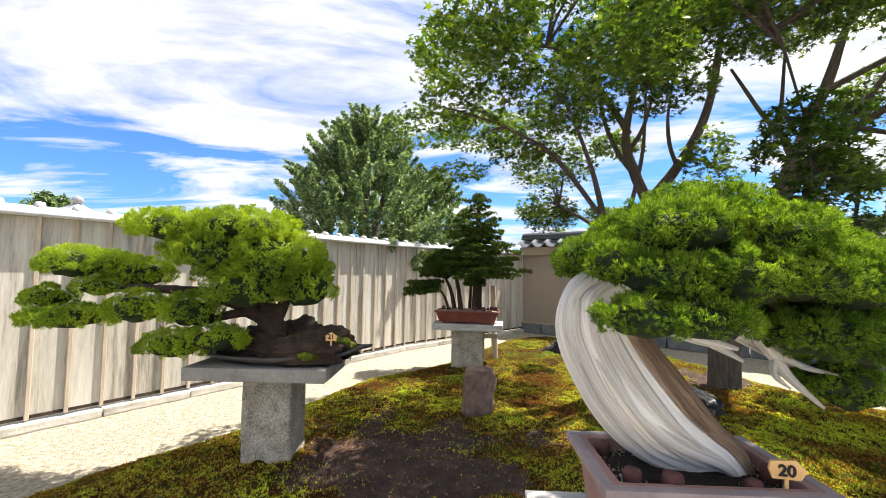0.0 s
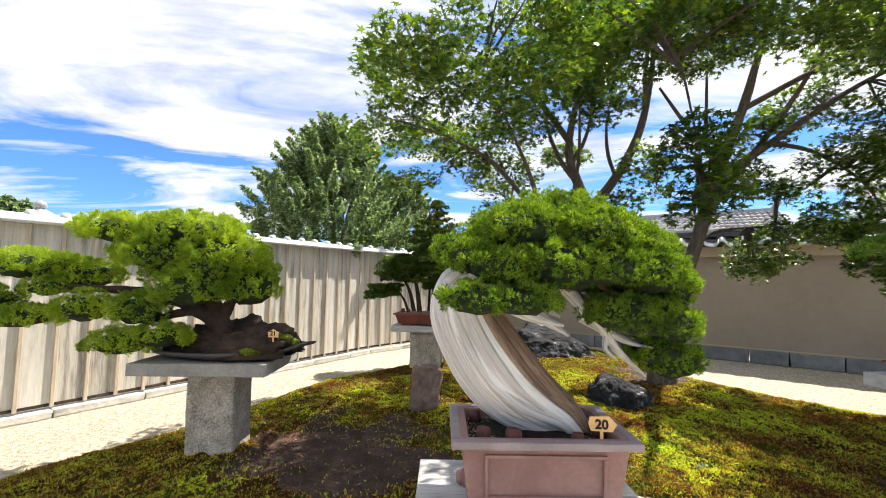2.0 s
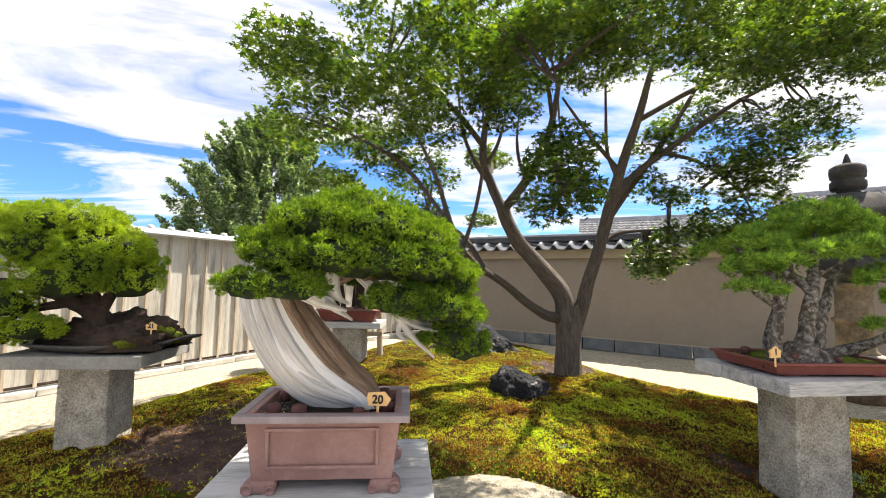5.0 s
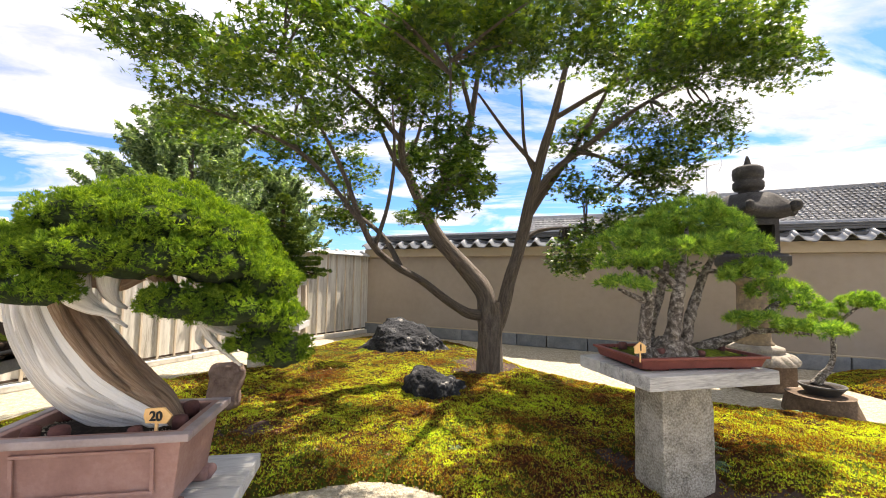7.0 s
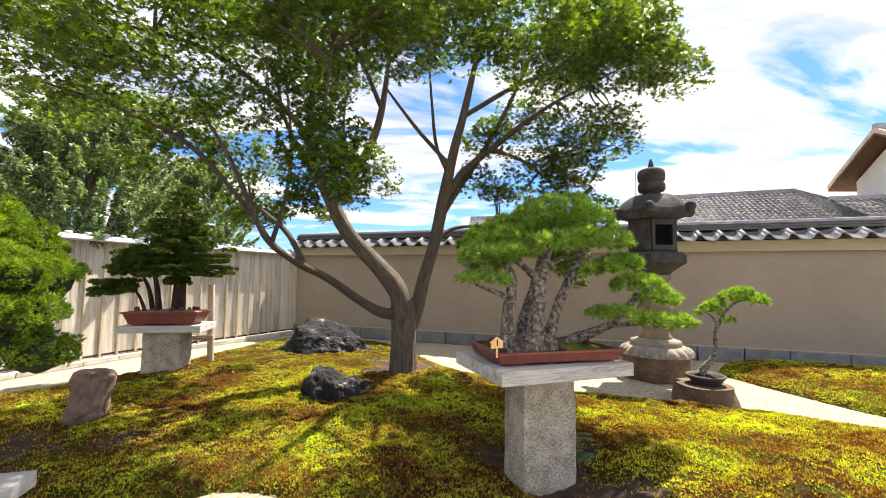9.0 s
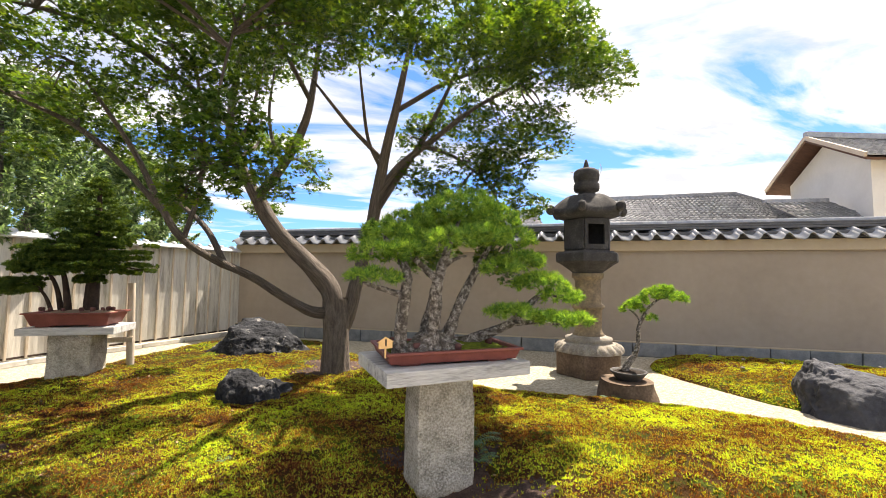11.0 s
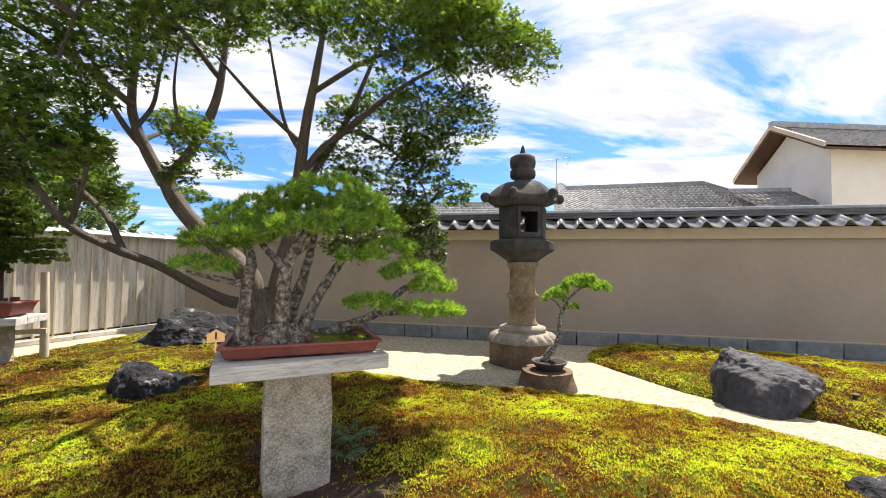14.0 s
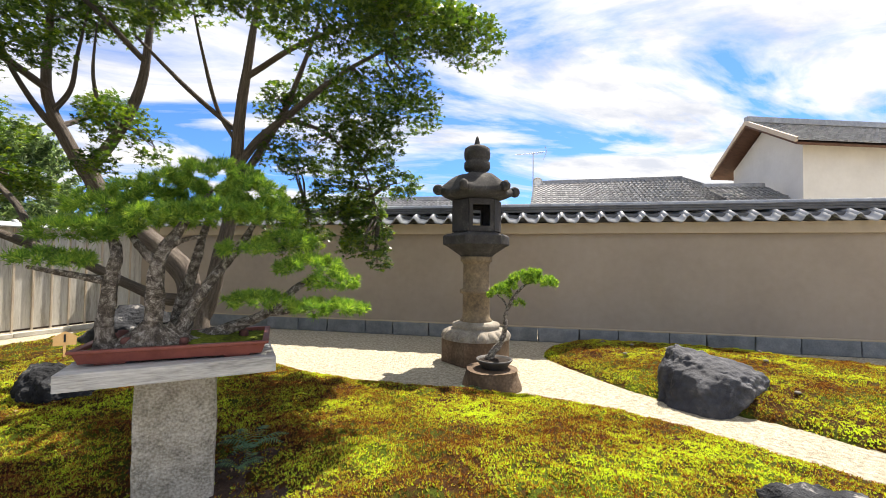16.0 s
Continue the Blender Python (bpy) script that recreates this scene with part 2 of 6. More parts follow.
M["evergreen"] = mat("evergreen", [(0.25, (0.045, 0.075, 0.040)), (0.5, (0.12, 0.19, 0.09)), (0.75, (0.34, 0.42, 0.22))], 0.9, rough=0.42, bump=0, island=0.45, translucent=0.42, spec=0.5, through_tint=(1.4, 1.5, 0.7, 1))
M["fern"] = mat("fern", [(0.2, (0.04, 0.10, 0.05)), (0.8, (0.14, 0.25, 0.14))], 9, rough=0.6, bump=0, island=0.4, translucent=0.3)
M["white_wall"] = mat("white_wall", [(0.3, (0.60, 0.58, 0.54)), (0.7, (0.70, 0.68, 0.64))], 1.0, rough=0.9, bump=0.1)
M["house_wood"] = mat("house_wood", [(0.3, (0.060, 0.028, 0.017)), (0.7, (0.13, 0.065, 0.04))], 3, rough=0.7, bump=0.2, stretch=(1, 5, 1))
M["trim_pale"] = mat("trim_pale", [(0.3, (0.42, 0.34, 0.26)), (0.7, (0.55, 0.46, 0.36))], 3, rough=0.7, bump=0.1)
M["metal"] = mat("metal", [(0.3, (0.35, 0.35, 0.36)), (0.7, (0.55, 0.55, 0.56))], 8, rough=0.4, bump=0, metal=0.8)
M["dish"] = mat("dish", [(0.3, (0.55, 0.55, 0.55)), (0.7, (0.68, 0.68, 0.68))], 8, rough=0.5, bump=0)


# ---- mesh helpers ----
def mesh_from(name, verts, faces, material, uvs=None, smooth=False):
    """A mesh from an array of verts and an array of triangles or quads."""
    verts, faces = np.asarray(verts, np.float32), np.asarray(faces, np.int32)
    me = bpy.data.meshes.new(name)
    k = faces.shape[1]
    me.vertices.add(len(verts))
    me.vertices.foreach_set("co", verts.ravel())
    me.loops.add(faces.size)
    me.loops.foreach_set("vertex_index", faces.ravel())
    me.polygons.add(len(faces))
    me.polygons.foreach_set("loop_start", np.arange(0, faces.size, k, dtype=np.int32))
    me.polygons.foreach_set("loop_total", np.full(len(faces), k, np.int32))
    if smooth:
        me.polygons.foreach_set("use_smooth", np.ones(len(faces), bool))
    if uvs is not None:
        me.uv_layers.new(name="UVMap").data.foreach_set("uv", np.asarray(uvs, np.float32)[faces.ravel()].ravel())
    me.materials.append(material)
    me.update(calc_edges=True)
    me.validate()
    return me


def bm_mesh(name, bm, material, smooth=False):
    me = bpy.data.meshes.new(name)
    bm.to_mesh(me)
    bm.free()
    me.materials.append(material)
    if smooth:
        for p in me.polygons:
            p.use_smooth = True
    return me


def part(name, me, parent, label="", place=None):
    ob = new(name, me)
    ob.parent = parent
    if place is not None:
        ob.matrix_basis = place
    if label:
        ob["label"] = label
    return ob


def thing(name, label, category, place=(0, 0, 0), rz=0, group="", kind=""):
    ob = new(name)
    ob.matrix_basis = pose(*place, 0, 0, rz)
    return tagged(ob, label, category, group, kind)


def box_bm(sx, sy, sz, bevel=0.01, at=(0, 0, 0), seg=2, bm=None):
    """A bevelled box whose base centre is at 'at'."""
    own = bm or bmesh.new()
    r = bmesh.ops.create_cube(own, size=1, matrix=Matrix.Translation((at[0], at[1], at[2] + sz / 2)) @ Matrix.Diagonal((sx, sy, sz, 1)))
    if bevel:
        edges = list({e for v in r["verts"] for e in v.link_edges})
        bmesh.ops.bevel(own, geom=edges, offset=bevel, segments=seg, profile=0.6, affect="EDGES")
    return own


def box(name, sx, sy, sz, material, bevel=0.01, at=(0, 0, 0), seg=2):
    return bm_mesh(name, box_bm(sx, sy, sz, bevel, at, seg), material)


def rough_block(name, sx, sy, sz, material, amount=0.02, cuts=7, seed=0, bevel=0.02, taper=0.0):
    """A hewn stone block with uneven faces and worn edges."""
    bm = box_bm(sx, sy, sz, bevel)
    bmesh.ops.subdivide_edges(bm, edges=bm.edges[:], cuts=cuts, use_grid_fill=True)
    for v in bm.verts:
        n = noise.noise_vector(v.co * 4 + Vector((seed * 7.1, 0, 0))) * amount + noise.noise_vector(v.co * 14 + Vector((seed, 3, 0))) * amount * 0.5
        k = 1 - taper * v.co.z / sz
        v.co = Vector((v.co.x * k, v.co.y * k, v.co.z)) + Vector((n.x, n.y, n.z * 0.25))
    return bm_mesh(name, bm, material, True)


def lathe(name, profile, material, segs=40, squash=1.0, smooth=True):
    """A turned shape from (radius, height) pairs."""
    a = np.linspace(0, 2 * np.pi, segs, endpoint=False)
    pr = np.array(profile, float)
    v = np.concatenate([np.stack([r * np.cos(a), r * np.sin(a) * squash, np.full(segs, z)], 1) for r, z in pr])
    f = []
    for i in range(len(pr) - 1):
        for j in range(segs):
            k = (j + 1) % segs
            f.append((i * segs + j, i * segs + k, (i + 1) * segs + k, (i + 1) * segs + j))
    return mesh_from(name, v, np.array(f), material, smooth=smooth)


def resample(points, n):
    """A smooth curve through the points (x, y, z, radius)."""
    p = np.array(points, float)
    p = np.vstack([2 * p[0] - p[1], p, 2 * p[-1] - p[-2]])
    p[:, 3] = np.maximum(p[:, 3], 0.001)
    out = []
    m = len(p) - 3
    for u in np.linspace(0, m - 1e-6, n):
        i = int(u)
        t = u - i
        a, b, c, d = p[i:i + 4]
        out.append(0.5 * (2 * b + (c - a) * t + (2 * a - 5 * b + 4 * c - d) * t * t + (3 * b - a - 3 * c + d) * t ** 3))
    return np.array(out)


def tube_data(points, n=24, segs=12, bumpy=0.08, seed=0, flat=1.0, ridges=0, twist=0.0, arc=(0, 1), lift=1.0, freq=3.0):
    """Vertices, faces and UVs of a limb along points (x, y, z, radius)."""
    c = resample(points, n)
    tan = np.gradient(c[:, :3], axis=0)
    tan /= np.linalg.norm(tan, axis=1)[:, None] + 1e-9
    ref = np.array([0, 1.0, 0]) if abs(tan[:, 1]).mean() < 0.8 else np.array([1.0, 0, 0])
    v, uv, f = [], [], []
    length = 0.0
    for i in range(n):
        s = np.cross(tan[i], ref)
        s /= np.linalg.norm(s) + 1e-9
        w = np.cross(s, tan[i])
        if i:
            length += np.linalg.norm(c[i, :3] - c[i - 1, :3])
        for j in range(segs + 1):
            q = arc[0] + (arc[1] - arc[0]) * j / segs
            a = 2 * np.pi * q
            d = s * np.cos(a) + w * np.sin(a) * flat
            nz = noise.noise(Vector((*(d * 1.3 + tan[i] * length * freq),)) + Vector((seed * 5.3, 0, 0)))
            r = c[i, 3] * lift * (1 + bumpy * nz)
            if ridges:
                r *= 1 + 0.07 * math.sin(a * ridges + twist * length * 6 + 1.5 * nz) + 0.035 * math.sin(a * (ridges * 2.3) + twist * length * 9)
            v.append(c[i, :3] + d * r)
            uv.append((q, length))
    for i in range(n - 1):
        for j in range(segs):
            k = i * (segs + 1) + j
            f.append((k, k + 1, k + segs + 2, k + segs + 1))
    return np.array(v), np.array(f), np.array(uv)


def join(datas):
    v, f, u, o = [], [], [], 0
    for a in datas:
        v.append(a[0]), f.append(a[1] + o), u.append(a[2])
        o += len(a[0])
    return np.concatenate(v), np.concatenate(f), np.concatenate(u)


def tube(name, points, material, **kw):
    v, f, uv = tube_data(points, **kw)
    return mesh_from(name, v, f, material, uv, True)


def unit(v):
    return v / (np.linalg.norm(v, axis=1)[:, None] + 1e-9)


def blades(centres, normals, per, length, width, spread, rng, up=0.0):
    """Tufts of thin pointed blades round each centre: one triangle a blade."""
    c, n = np.repeat(centres, per, 0), np.repeat(normals, per, 0)
    k = len(c)
    d = unit(n + rng.normal(0, spread, (k, 3)) + np.array([0, 0, up]))
    side = unit(np.cross(d, rng.normal(0, 1, (k, 3))))
    ln = length * rng.uniform(0.65, 1.25, (k, 1))
    base = c + rng.normal(0, length * 0.12, (k, 3))
    v = np.stack([base - side * width, base + side * width, base + d * ln], 1).reshape(-1, 3)
    return v, np.arange(3 * k).reshape(-1, 3)


def ball_points(n, rng):
    return unit(rng.normal(0, 1, (n, 3)))


def clumps(pads, rng, deep=0.7, spacing=0.04, density=1.0, low=-0.35):
    """Small balls spread over flattened pads (x, y, z, radius, height): their centres, and the outward way."""
    cs, ns = [], []
    for x, y, z, r, h in pads:
        n = int(density * (r * r * 2.2 + r * h * 3.0) / (spacing * spacing)) + 4
        d = ball_points(n * 2, rng)
        d = d[d[:, 2] > low][:n]
        k = rng.uniform(0.78, 1.02, (len(d), 1))
        cs.append(np.array([x, y, z]) + d * np.array([r, r * deep, h]) * k)
        ns.append(unit(d / np.array([1, deep, max(h / r, 0.3)])))
    return np.concatenate(cs), np.concatenate(ns)


def foliage(name, pads, material, parent, rng, label="", deep=0.7, sub_r=0.04, tufts=26, per=5, length=0.02, width=0.003, spread=0.45, up=0.3, density=1.0, low=-0.35, spacing=None):
    """Foliage of many small balls of leafy tufts."""
    c, n = clumps(pads, rng, deep, spacing or sub_r, density, low)
    d = unit(ball_points(len(c) * tufts, rng) + np.repeat(n, tufts, 0) * 0.45)
    p = np.repeat(c, tufts, 0) + d * sub_r * rng.uniform(0.55, 1.0, (len(d), 1)) * np.repeat(rng.uniform(0.75, 1.25, (len(c), 1)), tufts, 0)
    v, f = blades(p, d, per, length, width, spread, rng, up)
    return part(name, mesh_from(name, v, f, material), parent, label)


def leaf_shape(kind):
    """A leaf's outline, as a fan about its middle, pointing along +x."""
    pts = []
    if kind == "maple":
        for k, a in enumerate((-125, -62, 0, 62, 125)):
            pts += [(radians(a), (0.55, 0.85, 1.0, 0.85, 0.55)[k]), (radians(a + 31), 0.30)]
        pts[-1] = (radians(180), 0.16)
    else:
        pts = [(radians(a), r) for a, r in ((0, 1.0), (35, 0.42), (90, 0.22), (145, 0.42), (180, 0.9), (215, 0.42), (270, 0.22), (325, 0.42))]
    return np.array([(r * math.cos(a), r * math.sin(a), 0.0) for a, r in pts])


def leaves(points, size, kind, rng, tilt=0.5):
    """Separate leaves at the points, roughly level, drooping at their tips."""
    o = leaf_shape(kind)
    m, k = len(points), len(o)
    nrm = unit(np.array([0, 0, 1.0]) + rng.normal(0, tilt, (m, 3)))
    x = unit(np.cross(nrm, rng.normal(0, 1, (m, 3))))
    y = np.cross(nrm, x)
    s = size * rng.uniform(0.7, 1.25, (m, 1, 1))
    r2 = (o[:, 0] ** 2 + o[:, 1] ** 2)[None, :, None]
    ring = points[:, None] + s * (x[:, None] * o[None, :, :1] + y[:, None] * o[None, :, 1:2] - nrm[:, None] * 0.22 * r2)
    v = np.concatenate([points[:, None], ring], 1).reshape(-1, 3)
    idx = np.arange(k)
    fan = np.stack([np.zeros(k, int), 1 + idx, 1 + (idx + 1) % k], 1)
    f = (np.arange(m)[:, None, None] * (k + 1) + fan[None]).reshape(-1, 3)
    return v, f


def text_mesh(body, size, material):
    cu = bpy.data.curves.new("number", "FONT")
    cu.body, cu.size, cu.align_x, cu.align_y, cu.extrude, cu.offset = body, size, "CENTER", "CENTER", 0.0012, 0.0012
    ob = new("number", cu)
    me = bpy.data.meshes.new_from_object(ob.evaluated_get(bpy.context.evaluated_depsgraph_get()))
    bpy.data.objects.remove(ob)
    me.materials.clear()
    me.materials.append(material)
    return me


# ---- ground ----
def smooth_ring(ring, n):
    p = np.array(ring, float)
    m = len(p)
    out = []
    for u in np.linspace(0, m, n, endpoint=False):
        i = int(u)
        t = u - i
        a, b, c, d = (p[(i + k) % m] for k in (-1, 0, 1, 2))
        out.append(0.5 * (2 * b + (c - a) * t + (2 * a - 5 * b + 4 * c - d) * t * t + (3 * b - a - 3 * c + d) * t ** 3))
    return np.array(out)


MOSS_A = smooth_ring([(-2.5, 2.5), (-1.85, 3.5), (-1.46, 4.4), (-1.05, 5.3), (-0.1, 6.35), (0.85, 8.2), (1.6, 9.0), (2.6, 8.9), (3.5, 8.0), (3.85, 6.7), (4.15, 5.4),
                      (4.75, 4.35), (5.5, 3.65), (6.3, 3.05), (6.9, 2.4), (7.35, 1.6), (7.65, 0.6), (7.7, -0.5), (6.0, -0.25), (4.6, 0.3), (3.4, 0.95),
                      (2.55, 1.7), (2.15, 2.25), (1.75, 2.5), (1.3, 2.45), (0.4, 2.3), (-0.6, 2.2), (-1.5, 1.75), (-2.7, 1.7)], 260)
MOSS_B = smooth_ring([(8.0, 4.3), (7.85, 3.3), (7.9, 2.2), (8.3, 1.4), (8.5, 0.6), (9.5, -0.6), (11.0, -0.2), (11.6, 1.4), (10.9, 3.0), (9.9, 4.2), (8.9, 4.75)], 160)


def edge_distance(pts, ring):
    """Signed distance to the ring: positive inside."""
    a, b = ring, np.roll(ring, -1, 0)
    best = np.full(len(pts), 1e9)
    inside = np.zeros(len(pts), bool)
    for p, q in zip(a, b):
        e = q - p
        t = np.clip(((pts - p) @ e) / (e @ e + 1e-12), 0, 1)
        best = np.minimum(best, np.linalg.norm(pts - (p + t[:, None] * e), axis=1))
        hit = (p[1] > pts[:, 1]) != (q[1] > pts[:, 1])
        if abs(q[1] - p[1]) > 1e-9:
            inside ^= hit & (pts[:, 0] < (q[0] - p[0]) * (pts[:, 1] - p[1]) / (q[1] - p[1]) + p[0])
    return np.where(inside, best, -best)


def lumps(pts, scale, seed):
    return np.array([noise.noise(Vector((x * scale, y * scale, seed))) for x, y in pts])


def moss_height(pts, d, which):
    """Height of the moss over the gravel: rounded edge, low hillocks, small cushions."""
    h = 0.05 + 0.05 * (1 - np.exp(-np.maximum(d, 0) / 0.35))
    if which == "A":
        h = h + 0.16 * np.exp(-(((pts[:, 0] - 5.4) / 1.3) ** 2 + ((pts[:, 1] - 1.3) / 1.2) ** 2))
        h = h - 0.13 * np.exp(-(((pts[:, 0] - 3.80) / 0.50) ** 2 + ((pts[:, 1] - 1.95) / 0.50) ** 2))
        h = h + 0.05 * np.exp(-(((pts[:, 0] - 2.4) / 1.2) ** 2 + ((pts[:, 1] - 5.5) / 1.6) ** 2))
    else:
        h = h + 0.17 * (1 - np.exp(-np.maximum(d, 0) / 0.9))
    h = h * np.clip(d / 0.07, 0, 1) ** 0.5
    return h + (0.024 * lumps(pts, 2.2, 1.5) + 0.030 * lumps(pts, 6.0, 4.5) + 0.026 * lumps(pts, 13.0, 2.5)) * np.clip(d / 0.2, 0, 1)


def bare_ground(p):
    """How bare the moss bed is: worn soil before the stands and round the maple's foot."""
    k = np.exp(-(((p[:, 0] + 0.25) / 0.95) ** 2 + ((p[:, 1] - 2.85) / 0.75) ** 2)) + np.exp(-(((p[:, 0] - 3.45) / 0.55) ** 2 + ((p[:, 1] - 5.5) / 0.6) ** 2))
    k = k + 0.9 * np.exp(-(((p[:, 0] - 3.85) / 0.42) ** 2 + ((p[:, 1] - 1.95) / 0.60) ** 2))
    return k + 0.5 * lumps(p, 2.6, 8.5)


def moss_bed(name, ring, which, label, step, count, seed):
    lo, hi = ring.min(0) - 0.1, ring.max(0) + 0.1
    nx, ny = (np.ceil((hi - lo) / step)).astype(int) + 1
    gx, gy = np.meshgrid(lo[0] + np.arange(nx) * step, lo[1] + np.arange(ny) * step)
    pts = np.stack([gx.ravel(), gy.ravel()], 1)
    d = edge_distance(pts, ring)
    z = np.where(d > 0, GROUND + moss_height(pts, d, which), GROUND - 0.03)
    idx = np.arange(nx * ny).reshape(ny, nx)
    q = np.stack([idx[:-1, :-1], idx[:-1, 1:], idx[1:, 1:], idx[1:, :-1]], -1).reshape(-1, 4)
    q = q[(d[q] > -step * 1.3).any(1)]
    bare_grid = bare_ground(pts) if which == "A" else np.zeros(len(pts))
    patch = bare_grid[q].mean(1) > 0.42
    if patch.any():
        tagged(new("soil_patch", mesh_from("soil_patch", np.column_stack([pts, z]), q[patch], M["bare_soil"], smooth=True)), "bare brown soil between the moss", "soil", kind="structure")
    q = q[~patch]
    bed = tagged(new(name, mesh_from(name, np.column_stack([pts, z]), q, M["moss"], smooth=True)), label, "moss", kind="structure")
    rng = np.random.default_rng(seed)
    p = rng.uniform(lo, hi, (count, 2))
    p = p[rng.uniform(0, 1, len(p)) < np.clip(1.25 - (p[:, 1] - 3.6) * 0.32, 0.22, 1)]
    dd = edge_distance(p, ring)
    keep = dd > -0.01 + 0.05 * rng.uniform(0, 1, len(p)) ** 3
    p, dd = p[keep], dd[keep]
    bare = bare_ground(p) if which == "A" else np.zeros(len(p))
    keep = rng.uniform(0, 1, len(p)) > np.clip(bare * 1.5, 0, 0.97)
    p, dd = p[keep], dd[keep]
    c = np.column_stack([p, GROUND + moss_height(p, dd, which) - 0.004])
    v, f = blades(c, np.tile([0, 0, 1.0], (len(c), 1)), 5, 0.019, 0.0044, 0.7, rng)
    tagged(new("moss_tufts", mesh_from("moss_tufts", v, f, M["moss_tuft"])), "short tufts of yellow-green and rusty brown moss", "moss", kind="stuff")
    return bed


ground = tagged(new("ground", mesh_from("ground", [(-300, -300, GROUND), (300, -300, GROUND), (300, 300, GROUND), (-300, 300, GROUND)], np.array([(0, 1, 2, 3)]), M["gravel"])),
                "pale raked gravel path of the garden", "gravel", kind="structure")
moss_bed("moss_bed", MOSS_A, "A", "low undulating bed of green and rusty moss", 0.045, 620000, 11)
moss_bed("moss_bed", MOSS_B, "B", "rounded moss mound beside the gravel path", 0.06, 90000, 12)


def pebbles():
    """Loose grit on the near part of the path."""
    rng = np.random.default_rng(5)
    p = np.concatenate([rng.uniform((-3.4, 0.8), (3.5, 6.0), (22000, 2)), rng.uniform((4.5, 0.5), (10.0, 7.0), (12000, 2))])
    d = np.maximum(edge_distance(p, MOSS_A), edge_distance(p, MOSS_B))
    p = p[d < 0.02]
    o = np.array([(1, 0, 0), (-0.5, 0.87, 0), (-0.5, -0.87, 0), (0.1, 0.1, 0.9)])
    s = rng.uniform(0.003, 0.0075, (len(p), 1, 1))
    a = rng.uniform(0, 6.28, len(p))
    rot = np.stack([np.stack([np.cos(a), -np.sin(a)], 1), np.stack([np.sin(a), np.cos(a)], 1)], 1)
    xy = np.einsum("nij,kj->nki", rot, o[:, :2])
    v = np.concatenate([xy, np.broadcast_to(o[None, :, 2:], (len(p), 4, 1))], 2) * s + np.column_stack([p, np.full(len(p), GROUND)])[:, None]
    f = (np.arange(len(p))[:, None, None] * 4 + np.array([(0, 1, 3), (1, 2, 3), (2, 0, 3)])[None]).reshape(-1, 3)
    tagged(new("grit", mesh_from("grit", v.reshape(-1, 3), f, M["gravel"])), "loose pale grit lying on the path", "gravel", kind="stuff")


pebbles()


# ---- boundary: plank fence and plaster wall ----
def fence(p, q, label):
    """Upright weathered planks with battens over the joints, a stone kerb below and a tiled cap above."""
    a, b = Vector((*p, 0)), Vector((*q, 0))
    ang = math.atan2(b.y - a.y, b.x - a.x)
    ln = (b - a).length
    f = tagged(new("fence"), label, "fence", kind="structure")
    f.matrix_basis = pose(a.x, a.y, GROUND, 0, 0, math.degrees(ang))
    pitch = 0.262
    n = int(round(ln / pitch))
    pitch = ln / n
    plank, batten = box("plank", pitch - 0.004, 0.02, 1.80, M["board"], 0.003, (0, 0, 0.1), 1), box("batten", 0.032, 0.026, 1.80, M["cedar"], 0.004, (0, 0, 0.1), 1)
    cap, roll = cap_mesh(pitch), lathe("roll", [(0.02, -0.04), (0.054, -0.03), (0.057, 0), (0.054, 0.03), (0.02, 0.04)], M["captile"], 14)
    kerb = rough_block("kerb", pitch * 3 - 0.008, 0.13, 0.085, M["curb"], 0.022, 5, 4, 0.015)
    for i in range(n):
        x = (i + 0.5) * pitch
        part("plank", plank, f, place=pose(x, 0.003 * math.sin(i * 2.3), 0))
        part("batten", batten, f, place=pose(i * pitch, -0.0255, 0))
        part("cap_tile", cap, f, place=pose(x, 0, 1.90))
        part("roll_tile", roll, f, place=pose(i * pitch, 0, 1.985, 0, 90, 0))
        if i % 3 == 1:
            part("kerb_stone", kerb, f, place=pose(x, -0.02, 0))
    part("top_rail", box("top_rail", ln, 0.07, 0.05, M["cedar"], 0.004, (ln / 2, 0.0, 1.9)), f)
    # dark-coloured strip painting the shadow line where planks meet the kerb
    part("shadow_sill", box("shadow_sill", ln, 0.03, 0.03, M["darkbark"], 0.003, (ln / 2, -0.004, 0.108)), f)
    return f


def cap_mesh(w):
    """A low gabled cap tile."""
    prof = [(-0.13, 0.0), (-0.13, 0.03), (-0.05, 0.085), (0, 0.10), (0.05, 0.085), (0.13, 0.03), (0.13, 0.0)]
    v = [(sx * (w / 2 - 0.001), y, z) for sx in (-1, 1) for y, z in prof]
    k = len(prof)
    f = [(i, i + 1, k + i + 1, k + i) for i in range(k - 1)] + [(k - 1, 0, k, 2 * k - 1)]
    me = mesh_from("cap_tile", v, np.array(f), M["captile"])
    return me


FENCE_A, FENCE_B, CORNER = (-7.811, -2.618), (-0.95, 7.5), (1.65, 10.2)
fence(FENCE_A, FENCE_B, "weathered grey plank fence with a tiled cap")
fence(FENCE_B, CORNER, "weathered grey plank fence meeting the plaster wall")


